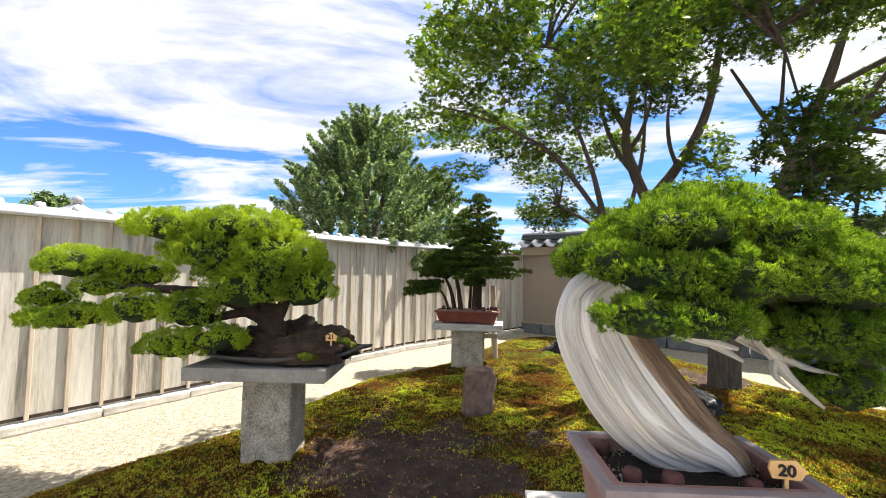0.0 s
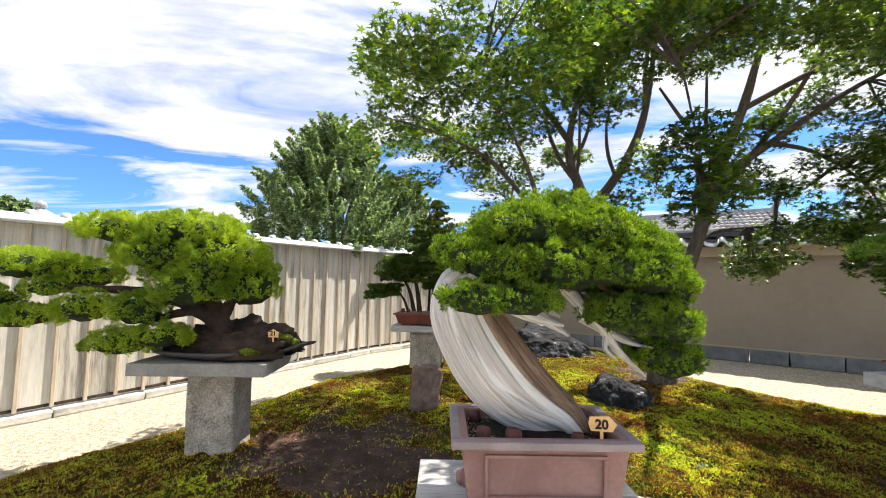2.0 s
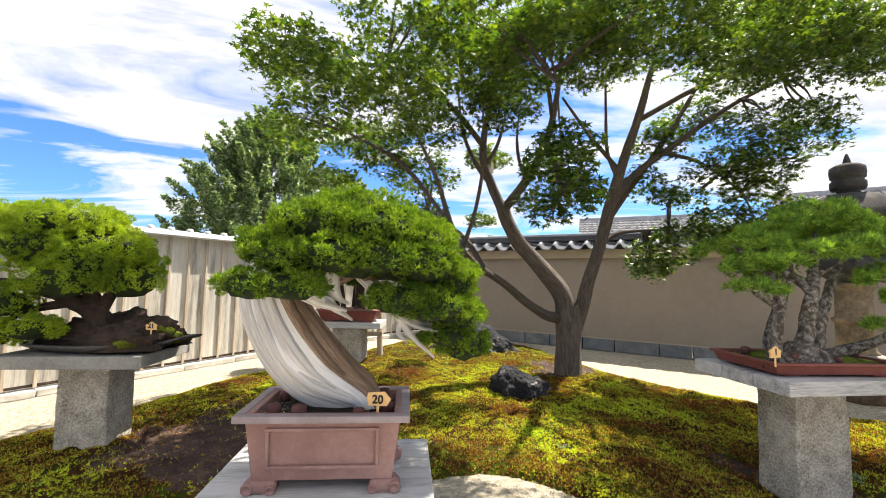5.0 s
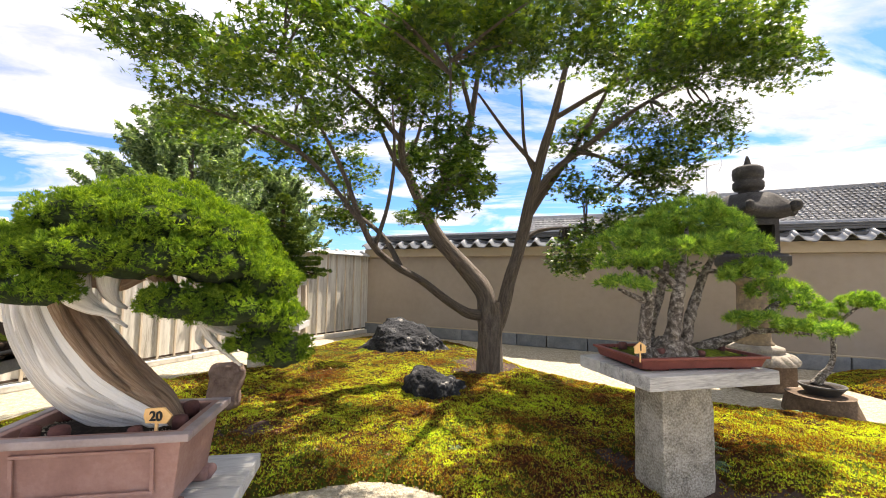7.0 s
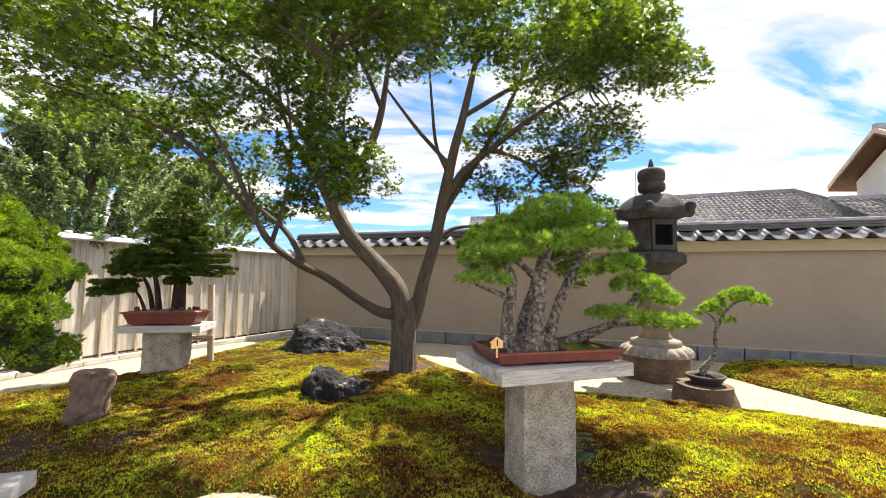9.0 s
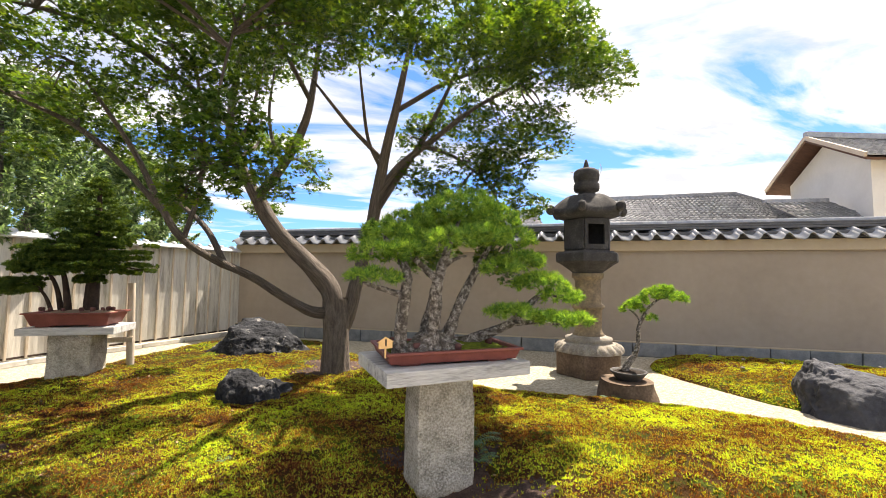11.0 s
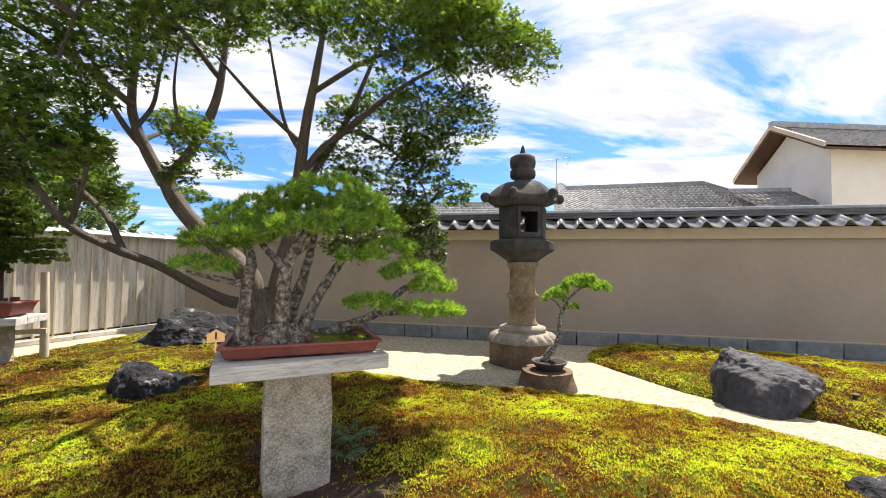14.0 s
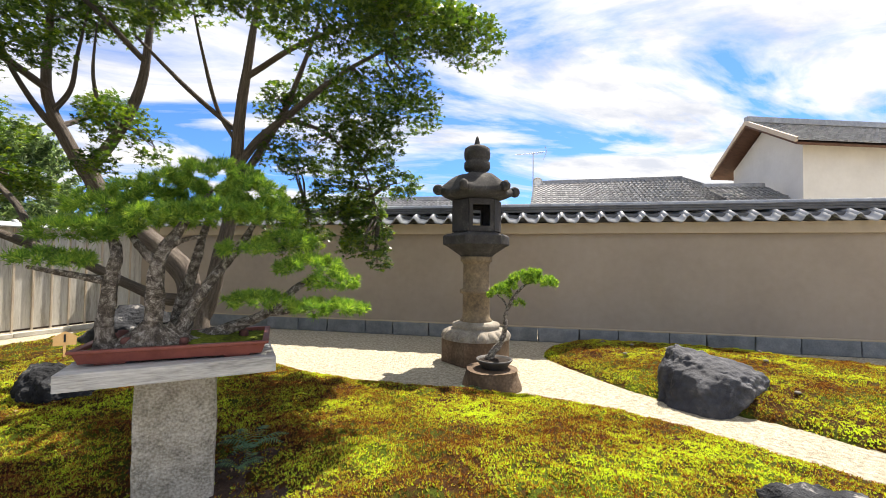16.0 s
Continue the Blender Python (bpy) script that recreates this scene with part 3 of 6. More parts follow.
def tile_strip(n, pitch, depth, rise, amp, thick=0.018, seg=10):
    """One wavy pantile: s-shaped across, falling along."""
    xs = np.linspace(0, pitch, seg + 1)
    zs = amp * np.sin(2 * np.pi * xs / pitch + 0.6) + amp * 0.35 * np.sin(4 * np.pi * xs / pitch)
    v = []
    for y, z0 in ((0.0, 0.0), (depth, rise)):
        for lift in (0.0, thick):
            v += [(x, y, z0 + z + lift) for x, z in zip(xs, zs)]
    k = seg + 1
    f = []
    for i in range(seg):
        f += [(k + i, k + i + 1, 3 * k + i + 1, 3 * k + i), (i + 1, i, 2 * k + i, 2 * k + i + 1), (i, i + 1, k + i + 1, k + i)]
    f += [(0, k, 3 * k, 2 * k), (k - 1, 3 * k - 1, 4 * k - 1, 2 * k - 1)]
    return mesh_from("pantile", np.array(v), np.array(f), M["tile"], smooth=False)


def garden_wall():
    ux, uy = 0.817, -0.577
    ang = math.degrees(math.atan2(uy, ux))
    ln = 17.0
    w = tagged(new("wall_north"), "beige plaster garden wall on a grey stone course, roofed with dark tiles", "wall", kind="structure")
    w.matrix_basis = pose(CORNER[0] - 0.05, CORNER[1], GROUND, 0, 0, ang)
    part("plaster", box("plaster", ln, 0.22, 1.66, M["plaster"], 0.004, (ln / 2, 0.11, 0.24)), w)
    part("beam", box("beam", ln, 0.40, 0.19, M["beam"], 0.01, (ln / 2, 0.11, 1.895)), w, "paler plaster band under the eaves")
    part("ledge", box("ledge", ln, 0.30, 0.022, M["beam"], 0.005, (ln / 2, 0.09, 0.245)), w)
    x, i = 0.0, 0
    stones = [rough_block("stone", s - 0.012, 0.30, 0.25, M["wallstone"], 0.014, 4, k, 0.016) for k, s in enumerate((0.55, 0.7, 0.62, 0.8))]
    while x < ln - 0.3:
        s = (0.55, 0.7, 0.62, 0.8)[i % 4]
        part("stone", stones[i % 4], w, place=pose(x + s / 2, 0.09, 0))
        x, i = x + s, i + 1
    pitch = 0.33
    tile, n = tile_strip(1, pitch, 0.30, 0.13, 0.052, 0.026, 14), int(ln / pitch)
    disc = lathe("tile_end", [(0.001, 0.0), (0.045, 0.0), (0.05, 0.012), (0.05, 0.06)], M["tile"], 16)
    for i in range(n):
        part("pantile", tile, w, place=pose(i * pitch, -0.23, 2.10))
        part("pantile", tile, w, place=pose(i * pitch, 0.0, 2.205))
    for k, (d, z, h) in enumerate(((0.26, 2.28, 0.045), (0.23, 2.325, 0.04), (0.20, 2.365, 0.035))):
        part("ridge_course", box("ridge_course", ln, d, h - 0.004, M["tile_dark"], 0.008, (ln / 2, 0.12, z)), w)
    part("roof_bed", box("roof_bed", ln, 0.46, 0.13, M["tile_dark"], 0.02, (ln / 2, 0.19, 2.10)), w)
    ridge = lathe("ridge_roll", [(0.001, 0), (0.06, 0.002), (0.06, 0.392), (0.066, 0.394), (0.066, 0.398), (0.001, 0.4)], M["tile"], 14)
    for i in range(int(ln / 0.4)):
        part("ridge_roll", ridge, w, place=pose(i * 0.4, 0.12, 2.395, 0, 90, 0))
    return w


garden_wall()


# ---- number tags ----
def number_tag(number, place, rz, size, label):
    """A pointed house-shaped wooden tag on a peg."""
    t = thing("number_tag", label, "tag", place, rz, "number tags")
    s = size
    out = [(-0.5, 0), (0.5, 0), (0.5, 0.42), (0.62, 0.42), (0, 0.80), (-0.62, 0.42), (-0.5, 0.42)] if number != "20" else [(-0.5, 0.05), (0.5, 0.05), (0.72, 0.42), (0.35, 0.80), (-0.55, 0.72), (-0.62, 0.40)]
    bm = bmesh.new()
    face = bm.faces.new([bm.verts.new((x * s, 0, z * s)) for x, z in out])
    ex = bmesh.ops.extrude_face_region(bm, geom=[face])
    bmesh.ops.translate(bm, verts=[v for v in ex["geom"] if isinstance(v, bmesh.types.BMVert)], vec=(0, 0.008, 0))
    bmesh.ops.recalc_face_normals(bm, faces=bm.faces[:])
    part("board", bm_mesh("board", bm, M["tag"]), t)
    part("peg", box("peg", 0.010, 0.007, s * 0.7, M["tag"], 0.001, (0, 0.004, -s * 0.65), 1), t)
    part("number", text_mesh(number, s * 0.62, M["ink"]), t, "black painted number", pose(0, -0.0025, s * 0.38, 90, 0, 0))
    return t


# ---- stands ----
def stone_stand(place, rz, slab, pillar, pillar_h, label, slab_mat, planks=False, seed=1, offset=(0, 0)):
    """A slab or plank top on one square stone pillar."""
    st = thing("display_stand", label, "stand", place, rz, "display stands")
    sx, sy, sz = slab
    part("pillar", rough_block("pillar", *pillar, pillar_h, M["granite"], 0.010, 12, seed, 0.02, 0.0), st, "rough-hewn granite pillar", pose(*offset, 0))
    if planks:
        w = sy / 3
        for k in range(3):
            part("plank", box("plank", sx, w - 0.006, sz, M["tablewood"], 0.006, (0, 0, 0)), st, place=pose(0, (k - 1) * w, pillar_h))
    else:
        part("slab", box("slab", sx, sy, sz, slab_mat, 0.008), st, place=pose(0, 0, pillar_h))
    return st


def tray_pot(parent, sx, sy, h, material, foot=0.03, wall=0.02, flare=0.03, name="pot", lip=0.02):
    """A rectangular bonsai pot: tapered body, overhanging lip, hollow top."""
    bm = bmesh.new()
    rings = []
    for dx, z in ((-flare, foot), (-flare * 0.2, h - lip), (0.012, h - lip + 0.002), (0.012, h), (-wall, h), (-wall - 0.01, h - 0.045)):
        x, y = sx / 2 + dx, sy / 2 + dx
        rings.append([bm.verts.new((px * x, py * y, z)) for px, py in ((-1, -1), (1, -1), (1, 1), (-1, 1))])
    for a, b in zip(rings, rings[1:]):
        for i in range(4):
            bm.faces.new((a[i], a[(i + 1) % 4], b[(i + 1) % 4], b[i]))
    bm.faces.new(rings[0][::-1])
    bm.faces.new(rings[-1])
    bmesh.ops.bevel(bm, geom=[e for e in bm.edges], offset=0.005, segments=2, affect="EDGES", profile=0.6)
    pot = part(name, bm_mesh(name, bm, material), parent)
    return pot


def mound(name, sx, sy, z, h, material, parent, seed=0, n=36, label=""):
    """An uneven surface of soil or moss filling a pot."""
    xs, ys = np.meshgrid(np.linspace(-1, 1, n), np.linspace(-1, 1, n))
    nz = np.array([noise.noise(Vector((x * 3 * sx / 0.5, y * 3 * sy / 0.5, seed))) + 0.5 * noise.noise(Vector((x * 14, y * 14, seed))) for x, y in zip(xs.ravel(), ys.ravel())])
    zz = z + h * (1 - xs.ravel() ** 2) * (1 - ys.ravel() ** 2) + nz * 0.008
    idx = np.arange(n * n).reshape(n, n)
    q = np.stack([idx[:-1, :-1], idx[:-1, 1:], idx[1:, 1:], idx[1:, :-1]], -1).reshape(-1, 4)
    return part(name, mesh_from(name, np.column_stack([xs.ravel() * sx / 2, ys.ravel() * sy / 2, zz]), q, material, smooth=True), parent, label)


def grains(name, sx, sy, z, count, size, material, parent, seed):
    rng = np.random.default_rng(seed)
    p = np.column_stack([rng.uniform(-sx / 2, sx / 2, count), rng.uniform(-sy / 2, sy / 2, count), np.full(count, z)])
    o = np.array([(1, 0, 0), (-0.5, 0.87, 0), (-0.5, -0.87, 0), (0, 0, 1.2)])
    v = p[:, None] + o[None] * rng.uniform(0.5, 1.0, (count, 1, 1)) * size
    f = (np.arange(count)[:, None, None] * 4 + np.array([(0, 1, 3), (1, 2, 3), (2, 0, 3)])[None]).reshape(-1, 3)
    ob = part(name, mesh_from(name, v.reshape(-1, 3), f, material), parent)
    ob["kind"] = "stuff"
    return ob


def limb_set(name, limbs, material, parent, label="", **kw):
    """Each limb a mesh of its own."""
    return [part(name, tube(name, l, material, seed=i + 1, **kw), parent, label) for i, l in enumerate(limbs)]


# ---- bonsai 20: old juniper with bleached deadwood ----
stone_stand((0.78, 1.12, GROUND), 0, (0.84, 0.90, 0.06), (0.42, 0.42), 0.55, "weathered grey plank table on a stone pillar", None, True, 2)


def juniper_bonsai():
    b = thing("bonsai", "old juniper bonsai with a bleached twisted trunk in a brown pot", "bonsai", (0.795, 1.22, 0.58), 0, "bonsai")
    inv = Matrix.Translation((-0.795, -1.22, -0.58))
    hold = lambda ob: setattr(ob, "matrix_basis", inv)
    pot = tray_pot(b, 0.56, 0.36, 0.285, M["pot_brown"], 0.045, 0.028, 0.03, "pot", 0.03)
    rim = bmesh.new()
    for sx, sy, px, py in ((0.62, 0.035, 0, -0.19), (0.62, 0.035, 0, 0.19), (0.035, 0.345, -0.2925, 0), (0.035, 0.345, 0.2925, 0)):
        box_bm(sx, sy, 0.026, 0.006, (px, py, 0.262), 2, rim)
    part("rim", bm_mesh("rim", rim, M["pot_rim"]), pot, "grey-mauve rolled rim")
    part("panel_moulding", frame_mesh(0.40, 0.135, 0.012, 0.008), pot, "raised moulding round the front panel", pose(0, -0.168, 0.165, 94, 0, 0))
    for px in (-1, 1):
        for py in (-1, 1):
            foot = rough_block("foot", 0.10, 0.07, 0.05, M["pot_brown"], 0.010, 4, px + 2 * py, 0.016)
            ft = part("foot", foot, pot, "carved scrolled foot", pose(px * 0.215, py * 0.125, 0))
            for k, (ox, rr) in enumerate(((0.045, 0.022), (-0.035, 0.017))):
                part("scroll", lathe("scroll", [(0.001, 0), (rr * 0.5, 0.0), (rr * 0.6, 0.006), (rr * 0.9, 0.006), (rr, 0.0), (rr, -0.05), (0.001, -0.05)], M["pot_brown"], 18), ft, place=pose(px * ox, py * 0.037, rr, -90 * py, 0, 0))
    mound("soil", 0.53, 0.33, 0.245, 0.02, M["soil"], pot, 1)
    grains("grit", 0.50, 0.30, 0.252, 900, 0.006, M["granite"], pot, 3)
    trunk = [(0.97, 1.24, 0.80, 0.050), (0.90, 1.24, 0.875, 0.076), (0.82, 1.24, 0.925, 0.100), (0.73, 1.24, 0.99, 0.123), (0.645, 1.24, 1.085, 0.128), (0.58, 1.24, 1.18, 0.120), (0.535, 1.24, 1.275, 0.107),
             (0.525, 1.24, 1.345, 0.084), (0.575, 1.235, 1.395, 0.058), (0.66, 1.22, 1.40, 0.058), (0.77, 1.21, 1.385, 0.062), (0.865, 1.20, 1.44, 0.052), (0.90, 1.20, 1.54, 0.038)]
    hold(part("trunk", tube("trunk", trunk, M["deadwood"], n=96, segs=48, bumpy=0.16, ridges=7, twist=0.9, flat=0.80, seed=3, freq=2.6), b, "silvery bleached deadwood trunk"))
    hold(part("live_vein", tube("live_vein", trunk, M["livebark"], n=96, segs=22, bumpy=0.16, ridges=7, twist=0.9, flat=0.80, seed=3, freq=2.6, arc=(0.45, 0.685), lift=1.06), b, "strip of living brown bark"))
    spine = resample(trunk, 60)
    way = np.gradient(spine[:, :3], axis=0)
    way /= np.linalg.norm(way, axis=1)[:, None]
    out = np.cross(way, (0, 1.0, 0))
    for k, (lo, hi, q0, q1, w) in enumerate(((4, 42, 0.97, 0.99, 0.022), (6, 36, 0.90, 0.88, 0.014), (8, 33, 0.83, 0.80, 0.013), (2, 27, 0.77, 0.84, 0.015), (10, 38, 0.745, 0.72, 0.012),
                                               (3, 20, 0.93, 0.98, 0.020), (26, 46, 0.92, 0.90, 0.016), (5, 30, 0.60, 0.56, 0.014), (10, 34, 0.66, 0.63, 0.011))):
        strand = []
        for i in range(lo, hi, 4):
            u = (i - lo) / (hi - lo)
            a = 2 * math.pi * (q0 + (q1 - q0) * u)
            p = spine[i, :3] + (out[i] * math.cos(a) + np.array([0, 0.80, 0]) * math.sin(a)) * spine[i, 3] * 0.99
            strand.append((*p, w * (0.35 + math.sin(math.pi * (0.08 + 0.84 * u)))))
        live = q0 < 0.69
        hold(part("ridge", tube("ridge", strand, M["livebark" if live else "deadwood"], n=40, segs=10, bumpy=0.25, seed=k + 40), b))
    jins = [[(0.66, 1.12, 1.38, 0.050), (0.69, 1.10, 1.31, 0.046), (0.76, 1.08, 1.265, 0.030), (0.86, 1.06, 1.235, 0.008)],
            [(0.70, 1.12, 1.37, 0.040), (0.735, 1.09, 1.30, 0.034), (0.80, 1.08, 1.25, 0.022), (0.88, 1.07, 1.20, 0.006)],
            [(0.85, 1.19, 1.42, 0.045), (0.95, 1.19, 1.31, 0.036), (1.05, 1.20, 1.20, 0.026), (1.10, 1.20, 1.13, 0.020), (1.20, 1.20, 1.04, 0.006)],
            [(0.98, 1.25, 1.25, 0.028), (1.10, 1.25, 1.19, 0.026), (1.25, 1.26, 1.12, 0.010)],
            [(0.80, 1.15, 1.45, 0.06), (0.785, 1.13, 1.39, 0.062), (0.79, 1.12, 1.33, 0.044), (0.82, 1.11, 1.28, 0.02), (0.86, 1.10, 1.26, 0.008)],
            [(1.06, 1.2, 1.19, 0.020), (1.05, 1.19, 1.14, 0.014), (1.09, 1.18, 1.10, 0.004)],
            [(1.03, 1.2, 1.22, 0.018), (1.12, 1.17, 1.17, 0.012), (1.21, 1.16, 1.15, 0.004)]]
    jins = [[(x, y, z, r * 0.72) for x, y, z, r in l] for l in jins]
    for ob in limb_set("jin", jins, M["deadwood"], b, "bare bleached branch", n=22, segs=12, bumpy=0.35, ridges=3):
        hold(ob)
    arms = [[(0.80, 1.2, 1.40, 0.045), (0.72, 1.08, 1.40, 0.03), (0.60, 0.96, 1.33, 0.012)], [(0.87, 1.2, 1.46, 0.05), (1.0, 1.22, 1.42, 0.036), (1.2, 1.25, 1.29, 0.015)],
            [(0.89, 1.2, 1.5, 0.05), (0.90, 1.19, 1.40, 0.045), (0.95, 1.2, 1.32, 0.028), (1.06, 1.14, 1.27, 0.015)],
            [(0.88, 1.2, 1.5, 0.045), (0.86, 1.3, 1.58, 0.03), (0.9, 1.42, 1.58, 0.012)], [(0.83, 1.2, 1.42, 0.035), (0.70, 1.18, 1.47, 0.024), (0.52, 1.10, 1.46, 0.010)],
            [(1.10, 1.24, 1.34, 0.024), (1.24, 1.24, 1.22, 0.018), (1.32, 1.25, 1.10, 0.008)]]
    for ob in limb_set("branch", arms, M["livebark"], b, n=16, segs=10, bumpy=0.2):
        hold(ob)
    pads = [(0.87, 1.24, 1.60, 0.25, 0.13), (0.69, 1.22, 1.54, 0.18, 0.10), (1.06, 1.22, 1.53, 0.20, 0.12), (0.56, 1.08, 1.46, 0.11, 0.06), (0.65, 1.01, 1.425, 0.14, 0.062),
            (0.80, 0.99, 1.44, 0.15, 0.07), (0.97, 1.02, 1.435, 0.15, 0.07), (1.13, 1.08, 1.42, 0.16, 0.085), (1.23, 1.18, 1.36, 0.15, 0.09), (0.56, 0.94, 1.325, 0.115, 0.052), (0.69, 0.93, 1.325, 0.12, 0.052),
            (1.05, 1.05, 1.285, 0.13, 0.062), (1.18, 1.10, 1.26, 0.15, 0.07), (1.29, 1.22, 1.22, 0.12, 0.07), (1.33, 1.26, 1.09, 0.105, 0.08), (1.25, 1.22, 1.13, 0.11, 0.055),
            (0.80, 1.45, 1.56, 0.22, 0.12), (1.05, 1.44, 1.46, 0.23, 0.13), (1.22, 1.38, 1.33, 0.17, 0.10), (0.60, 1.36, 1.47, 0.17, 0.085), (0.74, 1.08, 1.56, 0.17, 0.085), (0.96, 1.08, 1.55, 0.18, 0.085),
            (1.12, 1.12, 1.50, 0.15, 0.08), (0.88, 1.05, 1.40, 0.10, 0.05), (0.50, 1.18, 1.50, 0.10, 0.05)]
    rng = np.random.default_rng(20)
    hold(foliage("foliage", pads, M["juniper"], b, rng, "dense clouds of fine green needles", 0.85, 0.021, 24, 9, 0.0125, 0.0011, 0.5, 0.35, 1.0, -0.45, 0.030))
    # dark solid pads painting the shade inside the crown
    hold(core("inner_foliage", pads, M["shade_green"], b, 0.80, 0.85))
    for i, (x, y) in enumerate(((-0.20, -0.10), (-0.10, -0.13), (0.12, -0.13), (0.22, -0.05), (0.20, 0.10), (-0.21, 0.10), (-0.05, 0.13))):
        pellet((0.795 + x, 1.22 + y, 0.835), i)
    number_tag("20", (0.985, 1.065, 0.885), -10, 0.068, "pointed yellow tag numbered 20 in a bonsai pot")


def frame_mesh(w, h, t, d):
    bm = bmesh.new()
    for sx, sy, px, py in ((w, t, 0, -h / 2), (w, t, 0, h / 2), (t, h - t, -w / 2 + t / 2, 0), (t, h - t, w / 2 - t / 2, 0)):
        box_bm(sx, sy, d, 0.003, (px, py, 0), 2, bm)
    return bm_mesh("moulding", bm, M["pot_brown"])


def pellet(place, seed):
    """A cup-shaped fertiliser cap on the soil."""
    k = 1 + 0.15 * math.sin(seed * 2.1)
    o = new("fertilizer_cup", PELLET)
    o.matrix_basis = pose(*place, 6 * math.sin(seed * 3), 5 * math.cos(seed * 5), seed * 40) @ Matrix.Scale(k, 4)
    return tagged(o, "small reddish-brown fertiliser cup lying on the soil", "cup", "fertiliser cups")


PELLET = lathe("fertilizer_cup", [(0.001, 0), (0.024, 0.0), (0.026, 0.03), (0.022, 0.042), (0.012, 0.046), (0.001, 0.046)], M["pellet"], 18)


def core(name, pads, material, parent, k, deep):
    """Lumpy closed pads; in a crown, a dark mass standing in for inner shade."""
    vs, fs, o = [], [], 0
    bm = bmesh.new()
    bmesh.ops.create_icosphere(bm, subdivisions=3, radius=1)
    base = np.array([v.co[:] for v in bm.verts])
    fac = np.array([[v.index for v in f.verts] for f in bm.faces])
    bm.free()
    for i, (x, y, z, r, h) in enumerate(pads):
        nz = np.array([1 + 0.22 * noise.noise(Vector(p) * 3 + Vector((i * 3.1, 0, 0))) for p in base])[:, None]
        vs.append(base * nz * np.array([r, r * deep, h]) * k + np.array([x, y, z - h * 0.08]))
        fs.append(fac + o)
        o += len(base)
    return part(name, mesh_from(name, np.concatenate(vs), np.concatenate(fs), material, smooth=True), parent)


juniper_bonsai()


# ---- bonsai 21: five-needle pine on a rocky tray ----
stone_stand((-1.30, 2.98, GROUND), 1, (0.98, 0.72, 0.09), (0.36, 0.31), 0.70, "grey stone slab stand on a square granite pillar", M["slab"], False, 5, (0.02, -0.03))


